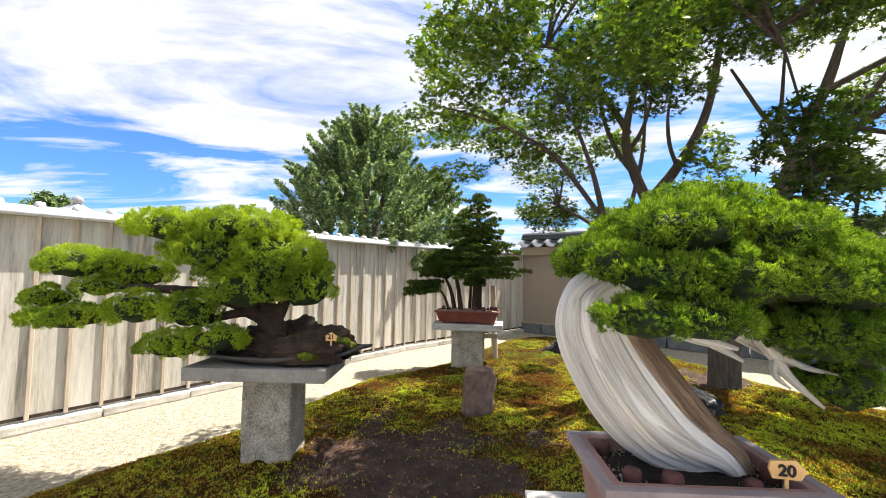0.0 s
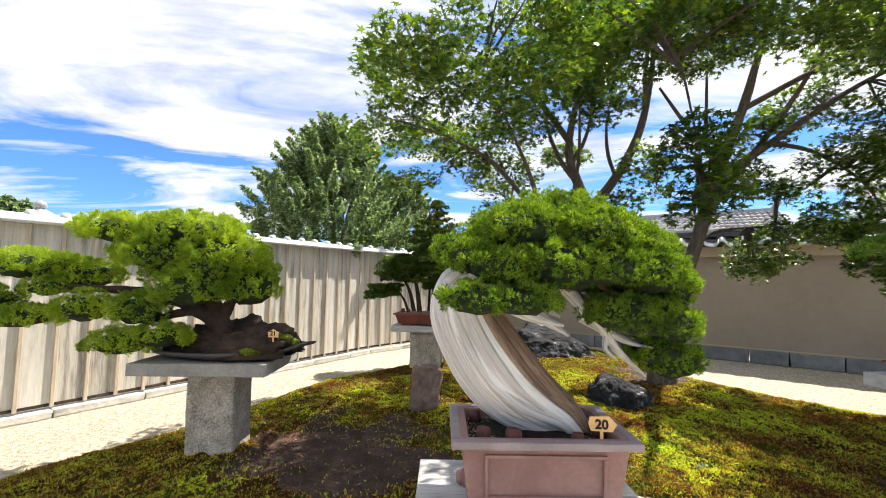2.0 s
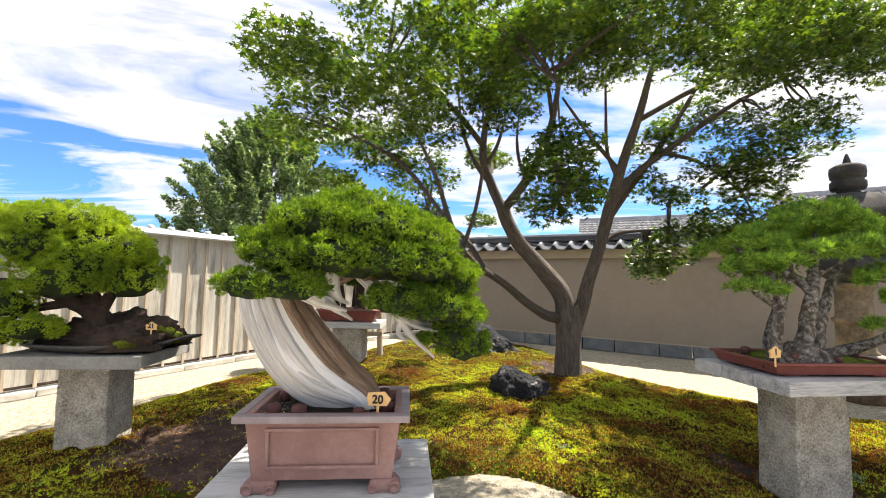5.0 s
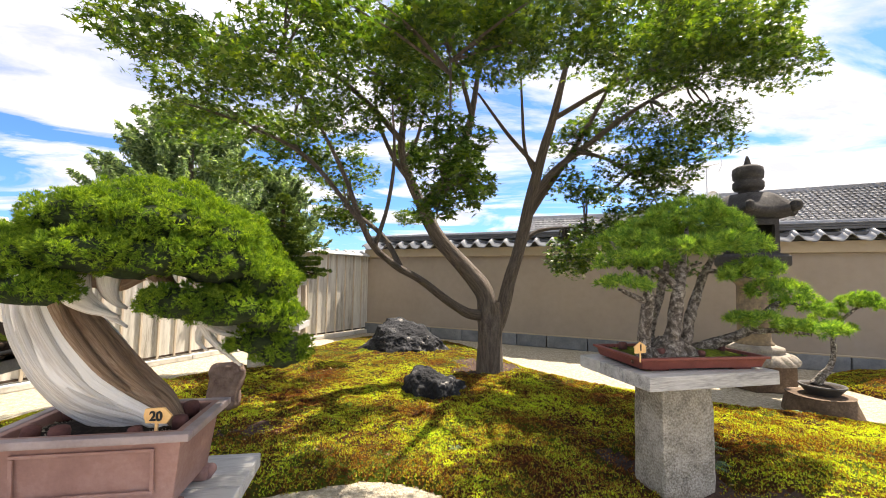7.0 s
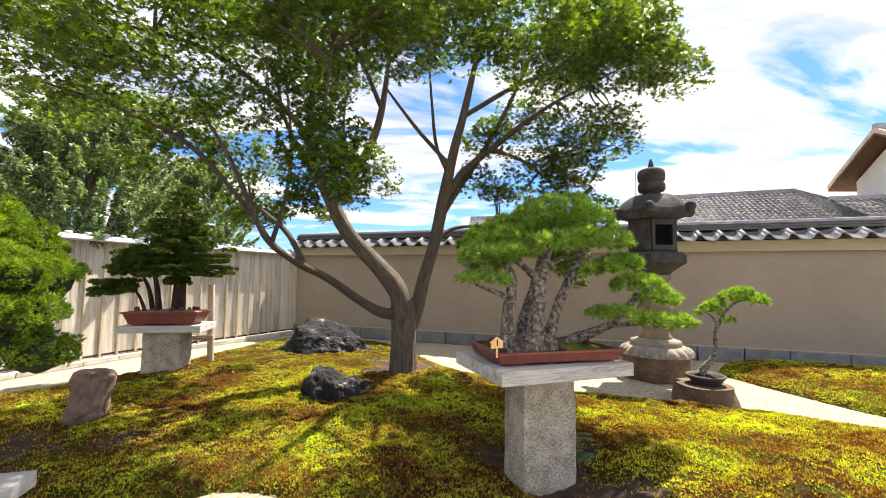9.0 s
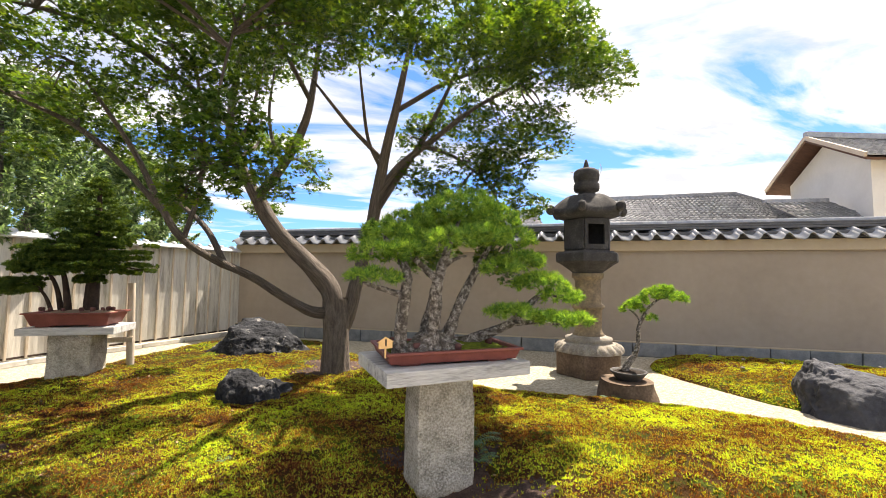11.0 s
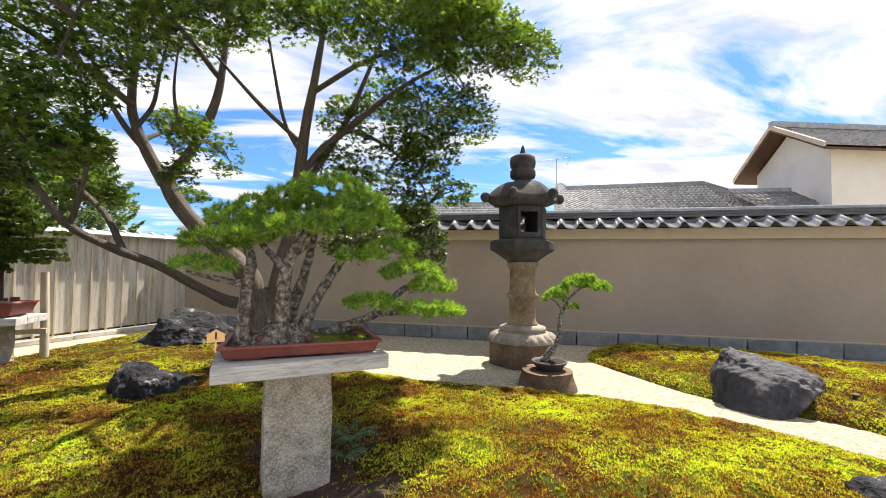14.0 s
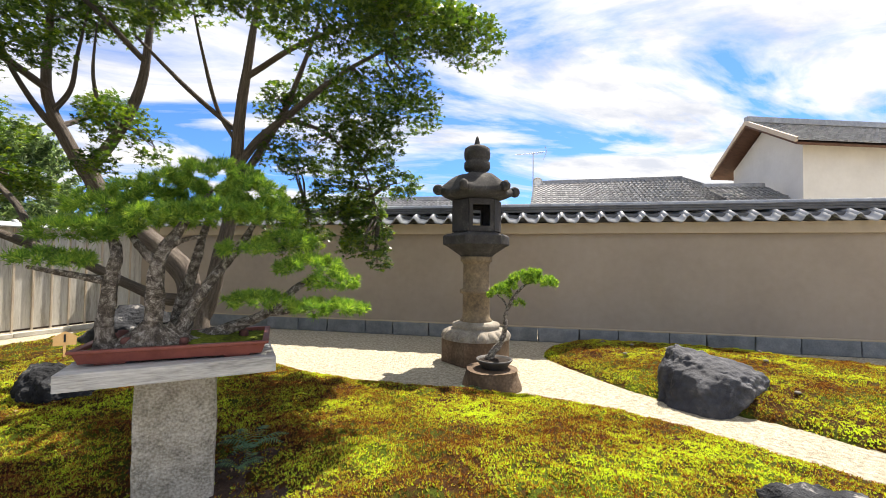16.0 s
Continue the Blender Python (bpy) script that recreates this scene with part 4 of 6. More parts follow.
def pine_on_tray():
    x0, y0, z0 = -1.22, 2.96, 0.762
    b = thing("bonsai", "spreading bright green pine bonsai on a dark rocky tray", "bonsai", (x0, y0, z0), 0, "bonsai")
    inv = Matrix.Translation((-x0, -y0, -z0))
    n = 56
    ang = np.linspace(0, 2 * np.pi, n, endpoint=False)
    outline = 1 + 0.06 * np.sin(3 * ang + 1) + 0.03 * np.sin(7 * ang)
    v, f = [], []
    prof = [(0.55, 0.0), (0.8, 0.012), (1.0, 0.045), (1.03, 0.065), (0.98, 0.068), (0.9, 0.05), (0.0, 0.05)]
    for r, z in prof:
        zz = z + (0.05 * np.maximum(np.cos(ang), 0) ** 6 if r > 0.7 else 0)
        v.append(np.stack([0.60 * r * outline * np.cos(ang) + 0.0, 0.30 * r * outline * np.sin(ang), np.broadcast_to(zz, n)], 1))
    for i in range(len(prof) - 1):
        for j in range(n):
            f.append((i * n + j, i * n + (j + 1) % n, (i + 1) * n + (j + 1) % n, (i + 1) * n + j))
    part("tray", mesh_from("tray", np.concatenate(v), np.array(f), M["pot_dark"], smooth=True), b, "dark flat tray with a wavy upturned rim")
    soil = rock_mesh("soil_mound", 0.46, 0.20, 0.21, M["darkbark"], 8, 0.48, sub=6)
    part("soil_mound", soil, b, "dark earth and roots heaped on the tray", pose(0.05, 0, 0.05))
    for px, py, pz, s in ((0.26, -0.225, 0.085, 0.09), (0.42, -0.08, 0.16, 0.10), (0.33, 0.02, 0.20, 0.09), (0.50, -0.03, 0.10, 0.06), (0.15, -0.16, 0.17, 0.05)):
        pad = [(px, py, pz, s, 0.045)]
        part("moss_cushion", core_mesh(pad, M["cushion"]), b, "small yellow-green moss cushion")
    limbs = [[(-1.24, 2.93, 0.90, 0.13), (-1.33, 2.92, 1.05, 0.10), (-1.55, 2.90, 1.16, 0.075), (-1.86, 2.88, 1.25, 0.055), (-2.35, 2.88, 1.28, 0.035), (-2.83, 2.88, 1.30, 0.015)],
             [(-1.28, 2.93, 1.0, 0.09), (-1.45, 2.92, 1.33, 0.065), (-1.8, 2.90, 1.58, 0.045), (-2.13, 2.88, 1.70, 0.02)],
             [(-1.43, 2.88, 1.12, 0.06), (-1.69, 2.85, 1.07, 0.04), (-1.98, 2.84, 0.93, 0.015)],
             [(-1.28, 2.93, 1.05, 0.07), (-1.2, 2.95, 1.25, 0.045), (-1.12, 2.95, 1.35, 0.02)]]
    limbs = [[(x, y, z, r * 0.7) for x, y, z, r in l] for l in limbs]
    for ob in limb_set("limb", limbs, M["darkbark"], b, "dark gnarled limb", n=26, segs=12, bumpy=0.35, freq=8):
        ob.matrix_basis = inv
    pads = [(-2.07, 2.90, 1.76, 0.37, 0.10), (-1.55, 2.90, 1.77, 0.40, 0.10), (-1.71, 2.80, 1.56, 0.30, 0.12), (-1.27, 2.86, 1.56, 0.34, 0.14), (-1.06, 2.90, 1.32, 0.23, 0.13), (-1.43, 2.74, 1.31, 0.28, 0.12),
            (-2.86, 2.90, 1.47, 0.24, 0.10), (-3.04, 2.90, 1.21, 0.18, 0.07), (-2.83, 2.85, 1.07, 0.32, 0.07), (-2.28, 2.82, 1.15, 0.21, 0.10), (-2.47, 3.05, 1.40, 0.25, 0.10), (-1.84, 2.78, 1.14, 0.21, 0.10),
            (-1.94, 2.76, 0.90, 0.24, 0.08), (-1.60, 2.70, 0.96, 0.20, 0.07), (-1.55, 3.10, 1.58, 0.34, 0.14), (-2.0, 3.05, 1.60, 0.26, 0.10), (-1.15, 3.05, 1.42, 0.24, 0.12), (-2.62, 2.86, 1.30, 0.16, 0.06)]
    pads = [(x, y, z - 0.02, r * 1.06, h * 1.35) for x, y, z, r, h in pads] + [(-1.3, 2.8, 1.45, 0.28, 0.15), (-1.62, 2.85, 1.42, 0.26, 0.13), (-1.85, 2.88, 1.66, 0.26, 0.12), (-2.62, 2.95, 1.45, 0.2, 0.1)]
    rng = np.random.default_rng(21)
    foliage("foliage", pads, M["whitepine"], b, rng, "tight yellow-green needle tufts", 0.75, 0.029, 26, 8, 0.018, 0.0015, 0.5, 0.4, 1.0, -0.45, 0.046).matrix_basis = inv
    # dark cores again colour in the shade under the needle tufts
    core("inner_foliage", pads, M["shade_green"], b, 0.68, 0.75).matrix_basis = inv
    number_tag("21", (-0.81, 2.76, 0.935), 0, 0.075, "small orange tag numbered 21 on the tray")


def core_mesh(pads, material):
    ob = core("moss_cushion", pads, material, None, 1.0, 0.8)
    me = ob.data
    bpy.data.objects.remove(ob)
    return me


def rock_mesh(name, rx, ry, rz, material, seed, rough=0.22, sub=4, sink=0.15, facet=0.0, lean=0.0):
    """A boulder: a flattened ball broken up at three scales, flat below."""
    bm = bmesh.new()
    bmesh.ops.create_icosphere(bm, subdivisions=sub, radius=1)
    off = Vector((seed * 3.7, seed * 1.3, 0))
    rnd = random.Random(seed)
    planes = [(Vector((rnd.uniform(-1, 1), rnd.uniform(-1, 1), rnd.uniform(-0.1, 1))).normalized(), rnd.uniform(0.62, 0.85)) for _ in range(9 if facet else 0)]
    planes += [(Vector((0.12, -0.2, 1)).normalized(), 0.60), (Vector((0.9, -0.5, 0.35)).normalized(), 0.7), (Vector((-0.8, -0.6, 0.4)).normalized(), 0.72)] if facet else []
    for v in bm.verts:
        for pn, pd in planes:
            over = v.co.dot(pn) - pd
            if over > 0:
                v.co -= pn * over * 0.92
        p = v.co.copy()
        ridge = 1 - abs(noise.noise(p * 1.7 + off)) * 2
        k = 1 + rough * (noise.noise(p * 1.1 + off) * 1.3 + 0.45 * ridge * 0.6 + 0.38 * noise.noise(p * 4.5 + off) + 0.22 * noise.noise(p * 11 + off) + 0.10 * noise.noise(p * 26 + off))
        q = Vector((p.x * rx * k, p.y * ry * k, p.z * rz * k))
        v.co = Vector((q.x, q.y, max(q.z * (1 - lean * p.x), -rz * sink)))
    return bm_mesh(name, bm, material, True)


pine_on_tray()


# ---- bonsai 1: clump of pines in a shallow red pot ----
stone_stand((3.72, 2.08, GROUND), 3.5, (0.96, 0.72, 0.085), (0.39, 0.28), 0.765, "thick grey plank table on a granite pillar", None, True, 9, (-0.015, -0.01))


def pine_clump():
    x0, y0, z0 = 3.735, 2.06, 0.822
    b = thing("bonsai", "clump of rough-barked green pines in a shallow red pot", "bonsai", (x0, y0, z0), -1.5, "bonsai")
    inv = (pose(x0, y0, z0, 0, 0, -1.5)).inverted()
    pot = tray_pot(b, 0.88, 0.54, 0.085, M["pot_red"], 0.012, 0.02, 0.025, "pot", 0.018)
    for px in (-1, 1):
        for py in (-1, 1):
            part("foot", box("foot", 0.13, 0.06, 0.016, M["pot_red"], 0.004), pot, place=pose(px * 0.29, py * 0.2, 0))
    mound("moss_soil", 0.84, 0.50, 0.062, 0.05, M["cushion"], pot, 5, label="mossy soil heaped round the roots")
    grains("grit", 0.76, 0.48, 0.07, 500, 0.008, M["soil"], pot, 6)
    limbs = [[(3.61, 1.95, 0.87, 0.125), (3.60, 1.93, 0.97, 0.075), (3.61, 1.90, 1.15, 0.062), (3.63, 1.88, 1.36, 0.052), (3.72, 1.95, 1.55, 0.035), (3.85, 2.05, 1.78, 0.015)],
             [(3.40, 1.93, 0.87, 0.085), (3.39, 1.92, 1.0, 0.058), (3.41, 1.90, 1.2, 0.05), (3.43, 1.92, 1.38, 0.042), (3.36, 2.05, 1.55, 0.025), (3.30, 2.2, 1.68, 0.012)],
             [(3.66, 2.22, 0.88, 0.075), (3.67, 2.23, 1.04, 0.055), (3.75, 2.20, 1.33, 0.042), (3.80, 2.2, 1.55, 0.028), (3.84, 2.3, 1.72, 0.012)],
             [(3.70, 1.98, 0.88, 0.08), (3.76, 1.98, 1.05, 0.052), (3.87, 2.03, 1.25, 0.044), (4.01, 2.08, 1.45, 0.035), (4.12, 2.05, 1.66, 0.015)],
             [(3.80, 2.05, 0.89, 0.07), (4.0, 1.98, 0.97, 0.05), (4.18, 1.93, 1.05, 0.040), (4.30, 1.90, 1.17, 0.032), (4.42, 1.89, 1.24, 0.022), (4.58, 1.86, 1.21, 0.010)],
             [(3.42, 1.92, 1.24, 0.034), (3.30, 1.86, 1.27, 0.026), (3.13, 1.77, 1.32, 0.012)],
             [(3.62, 1.88, 1.33, 0.036), (3.50, 1.95, 1.46, 0.028), (3.42, 2.2, 1.60, 0.014)],
             [(4.17, 1.93, 1.04, 0.03), (4.32, 1.82, 1.06, 0.022), (4.50, 1.77, 1.04, 0.010)],
             [(4.01, 2.08, 1.45, 0.028), (4.15, 2.0, 1.44, 0.02), (4.27, 1.96, 1.40, 0.010)],
             [(3.63, 1.88, 1.38, 0.028), (3.72, 1.9, 1.46, 0.02), (3.84, 1.93, 1.50, 0.010)]]
    limbs = [[(x, y, z, r * 0.68) for x, y, z, r in l] for l in limbs]
    for ob in limb_set("trunk", limbs, M["pinebark"], b, "flaky grey-brown trunk", n=30, segs=14, bumpy=0.35, freq=14):
        ob.matrix_basis = inv
    roots = [[(3.61 + 0.04 * math.cos(a), 1.95 + 0.04 * math.sin(a), 0.985, 0.034), (3.61 + 0.12 * math.cos(a), 1.95 + 0.09 * math.sin(a), 0.925, 0.030), (3.61 + s * math.cos(a), 1.95 + 0.46 * s * math.sin(a), 0.868, 0.010)]
             for a, s in ((0.2, 0.26), (0.9, 0.2), (1.9, 0.22), (2.7, 0.24), (3.2, 0.27), (3.7, 0.25), (4.2, 0.22), (4.7, 0.2), (5.2, 0.22), (5.8, 0.26), (3.45, 0.33), (4.0, 0.30), (4.45, 0.28), (4.95, 0.27), (5.5, 0.30), (6.1, 0.32))]
    for ob in limb_set("root", roots, M["pinebark"], b, "exposed surface root", n=18, segs=9, bumpy=0.65, freq=14):
        ob.matrix_basis = inv
    pads = [(3.87, 2.05, 1.85, 0.25, 0.08), (3.66, 2.0, 1.77, 0.16, 0.06), (4.08, 1.98, 1.76, 0.18, 0.07), (3.36, 1.98, 1.64, 0.17, 0.06), (3.48, 2.05, 1.72, 0.14, 0.05), (3.25, 1.90, 1.49, 0.16, 0.055),
            (3.20, 1.82, 1.35, 0.14, 0.04), (3.42, 1.86, 1.52, 0.13, 0.045), (3.68, 1.85, 1.58, 0.19, 0.06), (3.92, 1.86, 1.62, 0.18, 0.06), (4.17, 1.93, 1.62, 0.16, 0.065), (4.27, 1.94, 1.47, 0.15, 0.055),
            (4.06, 1.84, 1.42, 0.13, 0.04), (4.40, 1.90, 1.32, 0.18, 0.06), (4.54, 1.88, 1.22, 0.14, 0.05), (4.12, 1.80, 1.13, 0.16, 0.035), (4.48, 1.76, 1.08, 0.18, 0.04), (4.62, 1.86, 1.05, 0.12, 0.04),
            (3.42, 2.40, 1.62, 0.18, 0.06), (3.80, 2.35, 1.74, 0.22, 0.08), (4.10, 2.25, 1.70, 0.18, 0.07)]
    pads = [(x, y, z, r * 1.12, h * 1.15) for x, y, z, r, h in pads]
    rng = np.random.default_rng(1)
    foliage("foliage", pads, M["blackpine"], b, rng, "soft brushes of green needles", 0.8, 0.014, 4, 15, 0.038, 0.0025, 0.75, 0.45, 0.95, -0.4, 0.041).matrix_basis = inv
    for i, (x, y) in enumerate(((-0.24, -0.17), (0.02, -0.2), (0.31, -0.05), (-0.33, 0.1))):
        pellet((x0 + x, y0 + y, z0 + 0.075), i + 10)
    number_tag("1", (3.275, 1.79, 0.94), 12, 0.085, "yellow house-shaped tag numbered 1 in a red pot")


pine_clump()


# ---- bonsai: spruce grove by the fence ----
stone_stand((0.22, 6.10, GROUND), -6, (1.02, 0.60, 0.09), (0.46, 0.40), 0.62, "pale plank stand on a rough stone pillar", None, True, 12)


def spruce_grove():
    x0, y0, z0 = 0.21, 6.08, 0.682
    b = thing("bonsai", "grove of slender dark spruces in a brown-red pot", "bonsai", (x0, y0, z0), -6, "bonsai")
    pot = tray_pot(b, 0.92, 0.50, 0.18, M["pot_red"], 0.02, 0.02, 0.06, "pot", 0.02)
    for px in (-1, 1):
        part("foot", box("foot", 0.16, 0.36, 0.022, M["pot_red"], 0.005), pot, place=pose(px * 0.28, 0, 0))
    mound("soil", 0.89, 0.47, 0.155, 0.05, M["livebark"], pot, 4, label="rusty dry soil and needles")
    rng = np.random.default_rng(30)
    trees = [(0.14, 0.0, 1.76, 0.055), (-0.10, -0.04, 0.86, 0.030), (-0.20, 0.02, 0.66, 0.024), (0.02, 0.08, 0.6, 0.018), (-0.28, -0.03, 0.52, 0.018)]
    tops = [(0.14, 1.93), (-0.34, 1.10), (-0.52, 0.92), (0.06, 0.95), (-0.62, 0.66)]
    for k, ((x, y, h, r), (tx, tz)) in enumerate(zip(trees, tops)):
        part("trunk", tube("trunk", [(x, y, 0.17, r * 1.4), (x + (tx - x) * 0.25, y, 0.17 + (tz - 0.17) * 0.45, r), (x + (tx - x) * 0.7, y, 0.17 + (tz - 0.17) * 0.8, r * 0.6), (tx, y, tz, r * 0.2)], M["darkbark"], n=18, segs=10, bumpy=0.2, seed=k), b)
    tiers = [[] for _ in trees]
    for i in range(14):
        u = i / 13
        rad = 0.62 * (1 - u ** 1.35) ** 0.9 + 0.04
        for a in np.linspace(0, 6.28, max(4, int(14 * rad / 0.7)), endpoint=False) + i * 1.7:
            j, wide = rng.uniform(0.55, 1.0), rng.uniform(0.8, 1.15)
            lift = -0.06 * j * (1 - u)
            tiers[0].append((0.14 + rad * j * wide * math.cos(a), rad * j * 0.8 * math.sin(a), 0.74 + 1.16 * u + lift + rng.uniform(-0.03, 0.03), 0.075 + 0.07 * rad, 0.020))
            if rad > 0.4:
                tiers[0].append((0.14 + rad * j * 0.45 * math.cos(a + 0.4), rad * j * 0.4 * math.sin(a + 0.4), 0.76 + 1.16 * u, 0.08, 0.02))
    for k, rows in ((1, ((-0.36, 1.0, 0.34, 4), (-0.30, 0.84, 0.32, 3))), (2, ((-0.56, 0.78, 0.26, 3), (-0.50, 0.9, 0.22, 3))), (3, ((0.10, 0.62, 0.16, 2),)), (4, ((-0.66, 0.54, 0.30, 4), (-0.82, 0.47, 0.18, 2)))):
        for cx, cz, wide, levels in rows:
            for i in range(levels):
                for a in np.linspace(0, 6.28, 7, endpoint=False) + i:
                    q = rng.uniform(0.2, 0.85)
                    tiers[k].append((cx + wide * q * math.cos(a), wide * q * 0.7 * math.sin(a), cz + 0.05 * (i - levels / 2) + rng.uniform(-0.02, 0.02), 0.085, 0.020))
    for pads in tiers:
        foliage("foliage", pads, M["spruce"], b, rng, "layered dark green sprays", 0.9, 0.013, 5, 7, 0.026, 0.0040, 0.8, 0.15, 1.0, -0.6, 0.034)
    for a, z, reach in ((0.2, 0.78, 0.6), (2.9, 0.82, 0.6), (1.3, 0.9, 0.5), (4.4, 0.85, 0.5), (5.4, 1.0, 0.5), (3.5, 1.1, 0.5), (0.0, 1.2, 0.45)):
        part("branch", tube("branch", [(0.14, 0, z, 0.018), (0.14 + reach * 0.5 * math.cos(a), reach * 0.4 * math.sin(a), z - 0.02, 0.012), (0.14 + reach * math.cos(a), reach * 0.8 * math.sin(a), z - 0.08, 0.004)], M["darkbark"], n=10, segs=7), b)
    for i in range(9):
        x, y = rng.uniform(-0.4, 0.42), rng.uniform(-0.2, -0.05)
        p = b.matrix_basis @ Vector((x, y, 0.195))
        pellet((p.x, p.y, p.z), i + 30)


spruce_grove()


def fence_prop():
    """A leaning timber prop with a cross board beside the fence."""
    t = thing("timber_post", "leaning weathered timber post with a short cross board", "post", (0.66, 6.55, GROUND))
    part("post", tube("post", [(0.0, 0, 0, 0.05), (-0.02, 0.0, 0.6, 0.048), (-0.04, 0.0, 1.25, 0.045)], M["cedar"], n=12, segs=14, bumpy=0.05), t)
    part("cross_board", box("cross_board", 0.42, 0.03, 0.07, M["cedar"], 0.006, (-0.18, -0.06, 0.42)), t)


fence_prop()


# ---- stones ----
def rock(name, place, size, seed, label, material="rock", rz=0, rough=0.3, sink=0.2, lean=0.0):
    o = new(name, rock_mesh(name, *size, M[material], seed, rough, 6, sink, 1.0, lean))
    o.matrix_basis = pose(*place, 0, 0, rz)
    return tagged(o, label, "rock")


rock("boulder", (2.32, 7.0, 0.06), (0.86, 0.56, 0.66), 3, "dark jagged boulder with pale lichen on the moss", rz=-12, rough=0.20)
rock("rock", (2.40, 4.24, 0.02), (0.39, 0.33, 0.44), 14, "small black rock with pale streaks half sunk in moss", rough=0.30)
rock("boulder", (8.34, 2.05, 0.0), (0.70, 0.46, 0.55), 18, "dark grey boulder with a pale top beside the path", "slate_rock", rz=-25, rough=0.24, lean=0.42)
rock("rock", (6.75, 0.35, 0.02), (0.45, 0.32, 0.2), 9, "low grey rock at the edge of the moss")


def marker_stone():
    o = new("marker_stone", rough_block("marker_stone", 0.33, 0.25, 0.50, M["rock_red"], 0.05, 10, 6, 0.10, 0.22))
    o.matrix_basis = pose(0.29, 4.0, 0.01, 0, 0, 6)
    tagged(o, "short rounded reddish marker stone standing in moss", "stone")


marker_stone()


# ---- stone lantern ----
def poly_lathe(name, profile, sides, material, turn=0.0, bevel=0.012):
    """A many-sided solid from (radius, height) pairs."""
    bm = bmesh.new()
    rings = [[bm.verts.new((r * math.cos(turn + 2 * math.pi * i / sides), r * math.sin(turn + 2 * math.pi * i / sides), z)) for i in range(sides)] for r, z in profile]
    for a, b in zip(rings, rings[1:]):
        for i in range(sides):
            bm.faces.new((a[i], a[(i + 1) % sides], b[(i + 1) % sides], b[i]))
    bm.faces.new(rings[0][::-1])
    bm.faces.new(rings[-1])
    if bevel:
        bmesh.ops.bevel(bm, geom=bm.edges[:], offset=bevel, segments=2, affect="EDGES", profile=0.6)
    return bm_mesh(name, bm, material)


def lantern():
    x0, y0 = 6.9, 4.4
    l = thing("stone_lantern", "tall weathered stone lantern with a curled six-sided roof", "lantern", (x0, y0, GROUND), -16)
    part("plinth", poly_lathe("plinth", [(0.49, 0.0), (0.49, 0.33)], 6, M["lantern_base"], 0.0, 0.02), l, "brown six-sided plinth")
    lotus = part("lotus_base", lathe("lotus_base", [(0.48, 0.33), (0.48, 0.355), (0.44, 0.40), (0.36, 0.455), (0.32, 0.465), (0.335, 0.485), (0.33, 0.53), (0.26, 0.55), (0.24, 0.56), (0.001, 0.56)], M["lantern_pale"], 48), l, "pale carved lotus ring")
    bm = bmesh.new()
    bmesh.ops.create_uvsphere(bm, u_segments=10, v_segments=8, radius=1)
    for v in bm.verts:
        v.co = Vector((v.co.x * 0.085, v.co.y * 0.068, v.co.z * 0.045 - 0.02 * abs(v.co.y)))
    petal = bm_mesh("petal", bm, M["lantern_pale"], True)
    for i in range(20):
        a = 2 * math.pi * i / 20
        part("petal", petal, lotus, place=pose(0.425 * math.cos(a), 0.425 * math.sin(a), 0.395, 0, 36, math.degrees(a)))
    part("column", lathe("column", [(0.22, 0.55), (0.226, 0.575), (0.20, 0.60), (0.19, 0.65), (0.19, 0.93), (0.222, 0.95), (0.232, 0.975), (0.222, 1.0), (0.188, 1.015), (0.183, 1.35), (0.20, 1.385),
                                    (0.225, 1.40), (0.225, 1.465), (0.001, 1.465)], M["lantern"], 40), l, "round column with a raised ring")
    part("platform", poly_lathe("platform", [(0.22, 1.46), (0.27, 1.50), (0.42, 1.60), (0.485, 1.63), (0.485, 1.75), (0.43, 1.78), (0.36, 1.785), (0.36, 1.80)], 6, M["lantern_dark"], 0.0), l, "six-sided carved platform")
    firebox = part("firebox", poly_lathe("firebox", [(0.33, 1.795), (0.33, 1.81), (0.30, 1.815)], 6, M["lantern_dark"], 0.0, 0.004), l, "dark firebox with a square window")
    for i in range(6):
        a = math.pi / 6 + i * math.pi / 3
        spot = Matrix.Rotation(a, 4, "Z") @ Matrix.Translation((0.285, 0, 0))
        if i in (4, 1):
            bars = bmesh.new()
            for px, w, z, hh in ((-0.143, 0.045, 1.81, 0.44), (0.143, 0.045, 1.81, 0.44), (0, 0.242, 1.81, 0.07), (0, 0.242, 2.17, 0.08)):
                bmesh.ops.create_cube(bars, size=1, matrix=Matrix.Translation((0, px, z + hh / 2)) @ Matrix.Diagonal((0.055, w, hh, 1)))
            part("window_frame", bm_mesh("window_frame", bars, M["lantern_dark"]), firebox, place=spot)
        else:
            part("side_panel", box("side_panel", 0.055, 0.325, 0.44, M["lantern_dark"], 0.006, (0, 0, 1.81)), firebox, place=spot)
    n, rings = 48, 12
    v, f = [], []
    for k in range(rings + 1):
        u = k / rings
        for j in range(n):
            a = 2 * math.pi * j / n
            c = abs(math.cos(3 * a))
            hexr = math.cos(math.pi / 6) / math.cos((a % (math.pi / 3)) - math.pi / 6)
            r = 0.11 + 0.40 * u ** 0.75 * hexr * (1 + 0.10 * u * c ** 4)
            z = 2.64 - 0.28 * u ** 1.6 + 0.05 * u ** 4 * c ** 6 + 0.02 * math.sin(math.pi * u) * c ** 10
            v.append((r * math.cos(a), r * math.sin(a), z))
